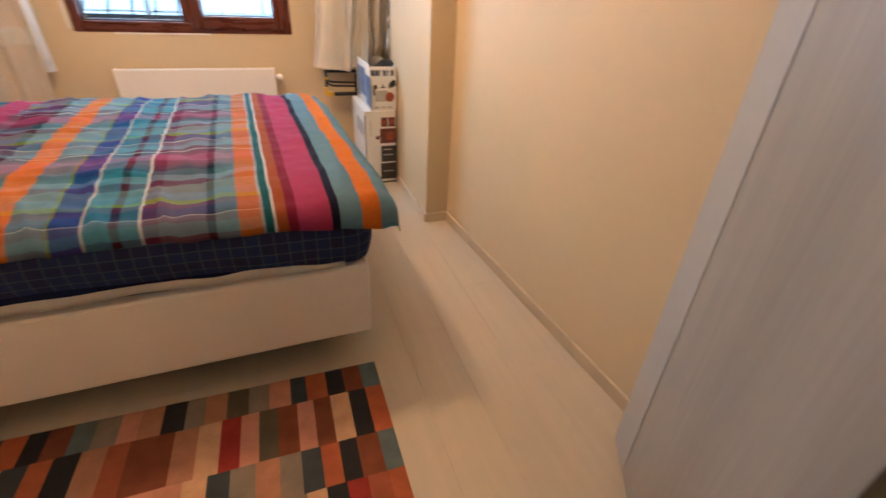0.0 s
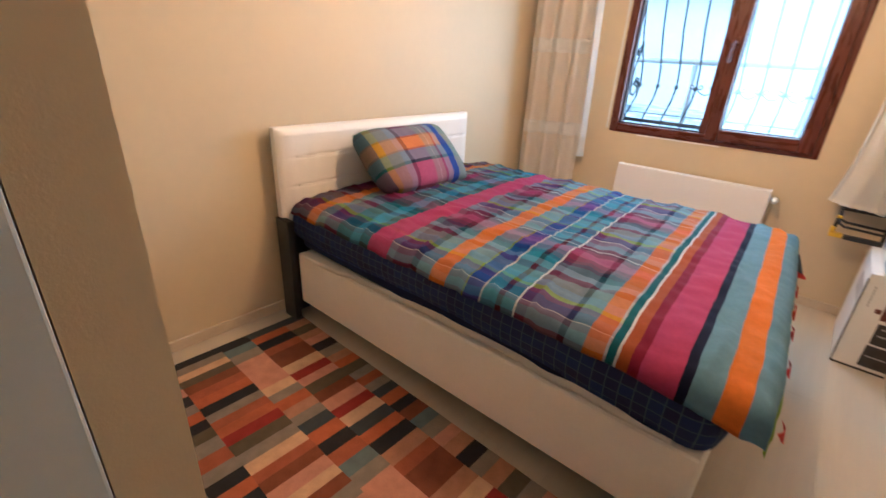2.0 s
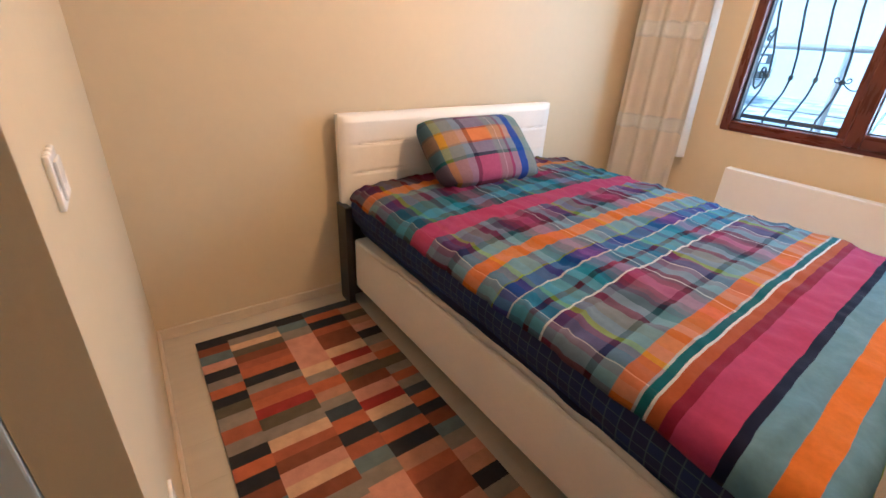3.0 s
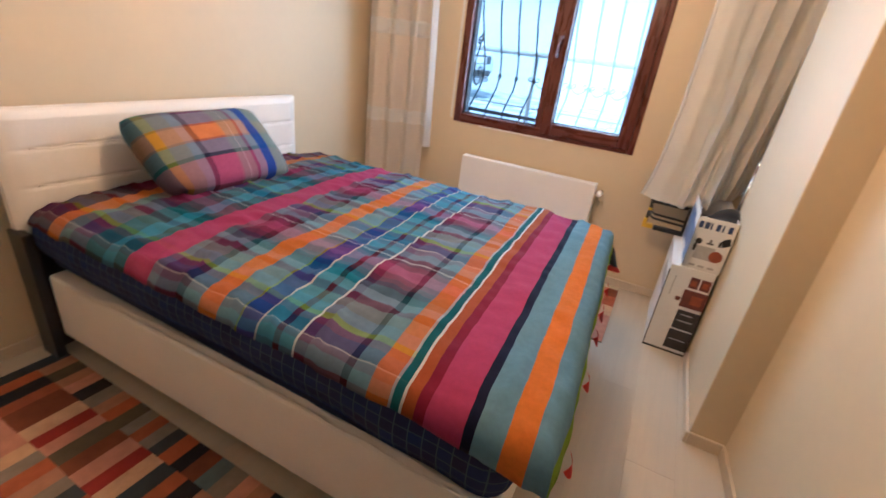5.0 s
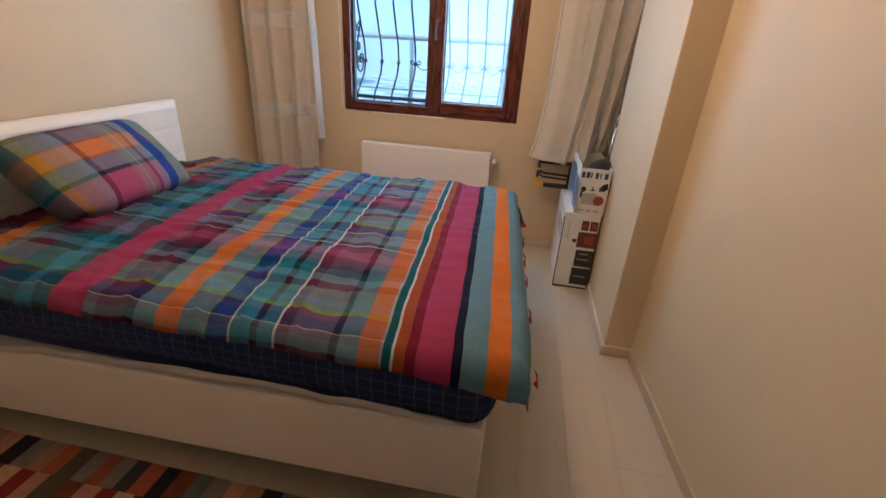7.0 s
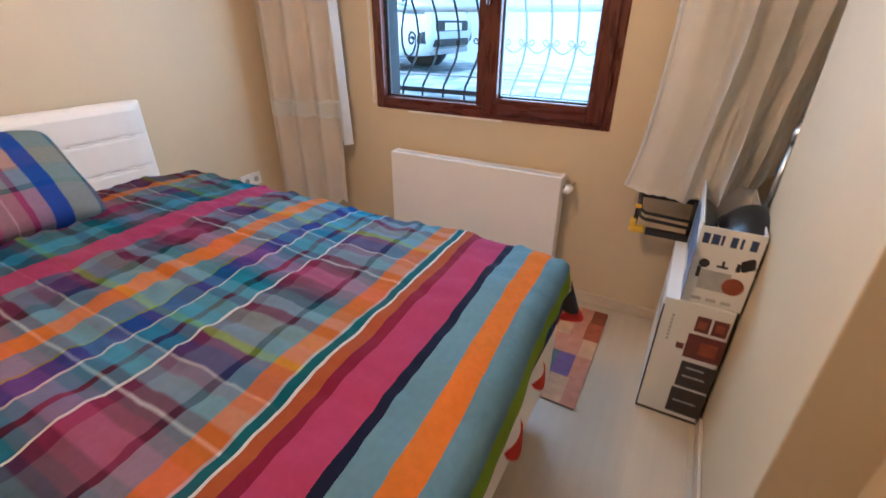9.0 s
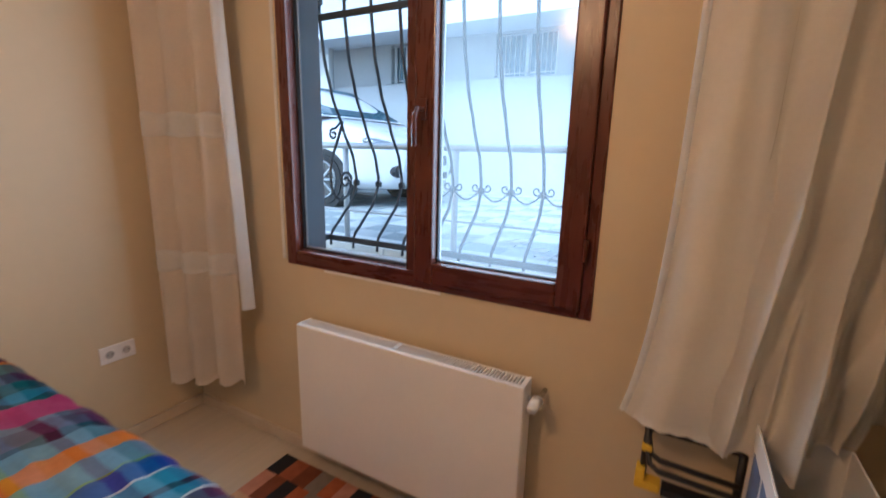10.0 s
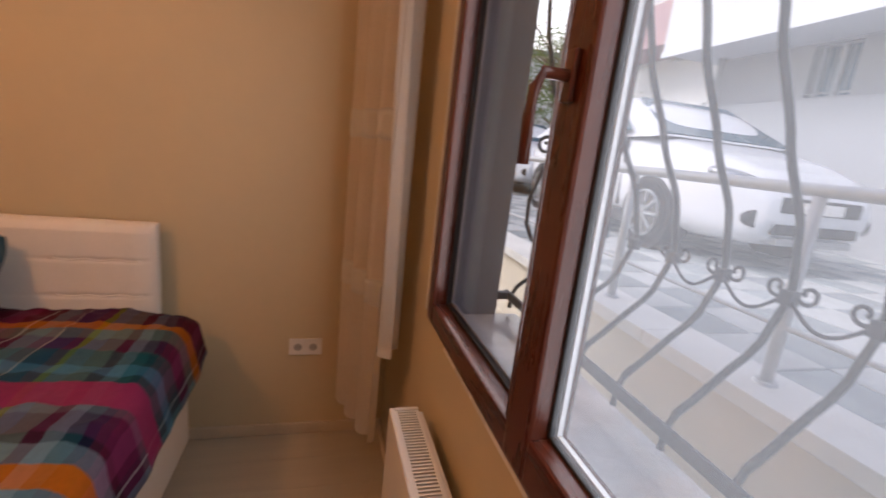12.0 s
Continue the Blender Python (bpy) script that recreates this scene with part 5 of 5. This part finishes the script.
# ---- the building across the street ----
def facade():
    b = thing("apartment_building", (-2, 5.7, G), "white and grey apartment building across the street", "building")
    y = 5.80
    part("plinth_wall", box(-4.40, 9, y, y + 0.5, G - 0.012, 2.66, 0.01), STUCCO, b, "white rendered lower wall")
    wins = [(-2.95, -2.38), (-0.83, 0.21), (2.7, 3.7)]
    wz0, wz1 = 2.70, 3.36
    yw = y + 0.10
    edges = [-4.40]
    for a, c in sorted(wins):
        edges += [a, c]
    edges.append(9.0)
    for a, c in zip(edges[0::2], edges[1::2]):
        part("wall", box(a, c, yw, yw + 0.4, 2.66, 3.40), GREYWALL, b)
    for a, c in wins:
        part("wall", box(a, c, yw, yw + 0.4, wz1, 3.40), GREYWALL, b)
        part("wall", box(a, c, yw, yw + 0.4, 2.66, wz0), GREYWALL, b)
        w = part("window", box(a, c, yw + 0.16, yw + 0.2, wz0, wz1), CARG, b, "dark barred window")
        for xa, xb in ((a, a + 0.05), (c - 0.05, c), ((a + c) / 2 - 0.03, (a + c) / 2 + 0.03)):
            part("frame", box(xa, xb, yw + 0.12, yw + 0.16, wz0, wz1), SOFFIT, w)
        n = max(5, int((c - a) / 0.085))
        for i in range(n + 1):
            xb = a + (c - a) * i / n
            part("bar", cyl((xb, yw + 0.02, wz0 - 0.02), (xb, yw + 0.02, wz1 + 0.02), 0.008, seg=6), BEAD, w)
        for z in (wz0 + 0.04, wz1 - 0.03):
            part("bar", box(a - 0.02, c + 0.02, yw + 0.012, yw + 0.024, z, z + 0.014), BEAD, w)
    # projecting upper storeys
    part("upper_storey", box(-4.75, 9, y - 0.85, y + 0.5, 3.40, 8.6, 0.02), SOFFIT, b, "white projecting upper storeys")
    part("soffit_edge", box(-4.75, 9, y - 0.87, y - 0.83, 3.34, 3.44, 0.006), SOFFIT, b)
    part("drainpipe", cyl((-4.30, y - 0.05, G), (-4.30, y - 0.05, 3.40), 0.05), GREYWALL, b)
    part("alarm_box", cyl((0.75, y + 0.06, 3.26), (0.75, y + 0.12, 3.26), 0.05, 0.05), GREYSLOT, b)
    return b


facade()


def far_house(x0, x1, y0, y1, h, label):
    b = thing("apartment_building", ((x0 + x1) / 2, (y0 + y1) / 2, G), label, "building")
    part("wall", box(x0, x1, y0, y1, G - 0.012, h), FARWALL, b)
    n = 0
    for z in (1.9, 4.5, 7.1):
        if z + 1.5 > h:
            break
        for x in np.arange(x0 + 0.8, x1 - 1.4, 2.3):
            w = part("window", box(x, x + 1.2, y0 - 0.02, y0 + 0.05, z, z + 1.3), CARG, b, "dark window")
            part("frame", box(x - 0.07, x, y0 - 0.05, y0 + 0.02, z - 0.07, z + 1.37), GREYWALL, w)
            part("frame", box(x + 1.2, x + 1.27, y0 - 0.05, y0 + 0.02, z - 0.07, z + 1.37), GREYWALL, w)
            part("sill", box(x - 0.1, x + 1.3, y0 - 0.1, y0 + 0.02, z - 0.12, z - 0.05), KERB, w)
        part("balcony", box(x1 - 3.2, x1 + 0.2, y0 - 1.1, y0, z + 2.6, z + 3.6, 0.02), PINKB, b, "faded red balcony parapet")
    part("roof", box(x0 - 0.3, x1 + 0.3, y0 - 0.4, y1 + 0.3, h, h + 0.25), GREYWALL, b)
    return b


far_house(-11.6, -6.7, 8.4, 18, 9.5, "pale apartment building with faded red balconies")
far_house(-38, -26, 3.0, 14, 8.0, "pale apartment building at the end of the street")


def tree(x, y, h, seed, label):
    rnd = random.Random(seed)
    t = thing("tree", (x, y, G), label, "tree", group="street trees")
    bm = tube([(x, y, G - 0.05), (x + 0.05, y, G + h * 0.3), (x - 0.05, y + 0.05, G + h * 0.6), (x, y, G + h * 0.85)], 0.09, 8)
    tips = []
    for i in range(16):
        z = G + h * rnd.uniform(0.28, 0.75)
        a = rnd.uniform(0, 6.28)
        l = h * rnd.uniform(0.14, 0.30)
        e = Vector((x + l * math.cos(a), y + l * math.sin(a), z + l * rnd.uniform(0.3, 0.9)))
        bm = tube([(x, y, z), (Vector((x, y, z)) + e) / 2 + Vector((0, 0, -0.03)), e], 0.028, 6, bm)
        tips.append(e)
    part("trunk", bm, BARK, t, smooth=True)
    verts, faces = [], []
    for e in tips + [Vector((x, y, G + h * 0.9))]:
        for k4 in range(110):
            p = e + Vector((rnd.gauss(0, 1), rnd.gauss(0, 1), rnd.gauss(0, 0.8))) * h * 0.075
            u = Vector((rnd.uniform(-1, 1), rnd.uniform(-1, 1), rnd.uniform(-0.6, 0.6))).normalized()
            w = u.cross(Vector((rnd.uniform(-1, 1), rnd.uniform(-1, 1), 1))).normalized()
            n = len(verts)
            r = rnd.uniform(0.035, 0.07)
            verts += [p - u * r, p + w * r * 0.5, p + u * r, p - w * r * 0.5]
            faces.append((n, n + 1, n + 2, n + 3))
    me = bpy.data.meshes.new("crown")
    me.from_pydata([v - Vector((x, y, G)) for v in verts], [], faces)
    me.materials.append(LEAF)
    ob = new("crown", me)
    ob.parent = t
    ob["kind"] = "stuff"
    return t


tree(-9.3, 6.2, 4.4, 1, "small leafy street tree with loose crown")
tree(-12.0, 6.9, 5.2, 2, "leafy street tree with loose crown")
tree(-11.2, 4.9, 3.6, 5, "leafy street tree with loose crown")

# overcast sky at the far end of the street
single("backdrop", box(-90, -89.5, -70, 140, -5, 70), OVERCAST, "bright overcast sky beyond the street", kind="structure")

# scraps on the paving
rs = random.Random(8)
for i in range(3):
    x, y = 1.08 + 0.22 * i, 1.90 - 0.19 * i
    m = Matrix.Translation((x, y, G + 0.012)) @ Matrix.Rotation(rs.uniform(0, 3), 4, 'Z')
    bm = grid(lambda a, b: m @ Vector(((a - 0.5) * 0.30, (b - 0.5) * 0.07, 0.012 + 0.012 * math.sin(a * 7 + b * 3))), 10, 3, 0.003)
    single("paper_scrap", bm, CARD, "crumpled pale paper scrap on the paving", "litter", group="paper scraps", smooth=True)
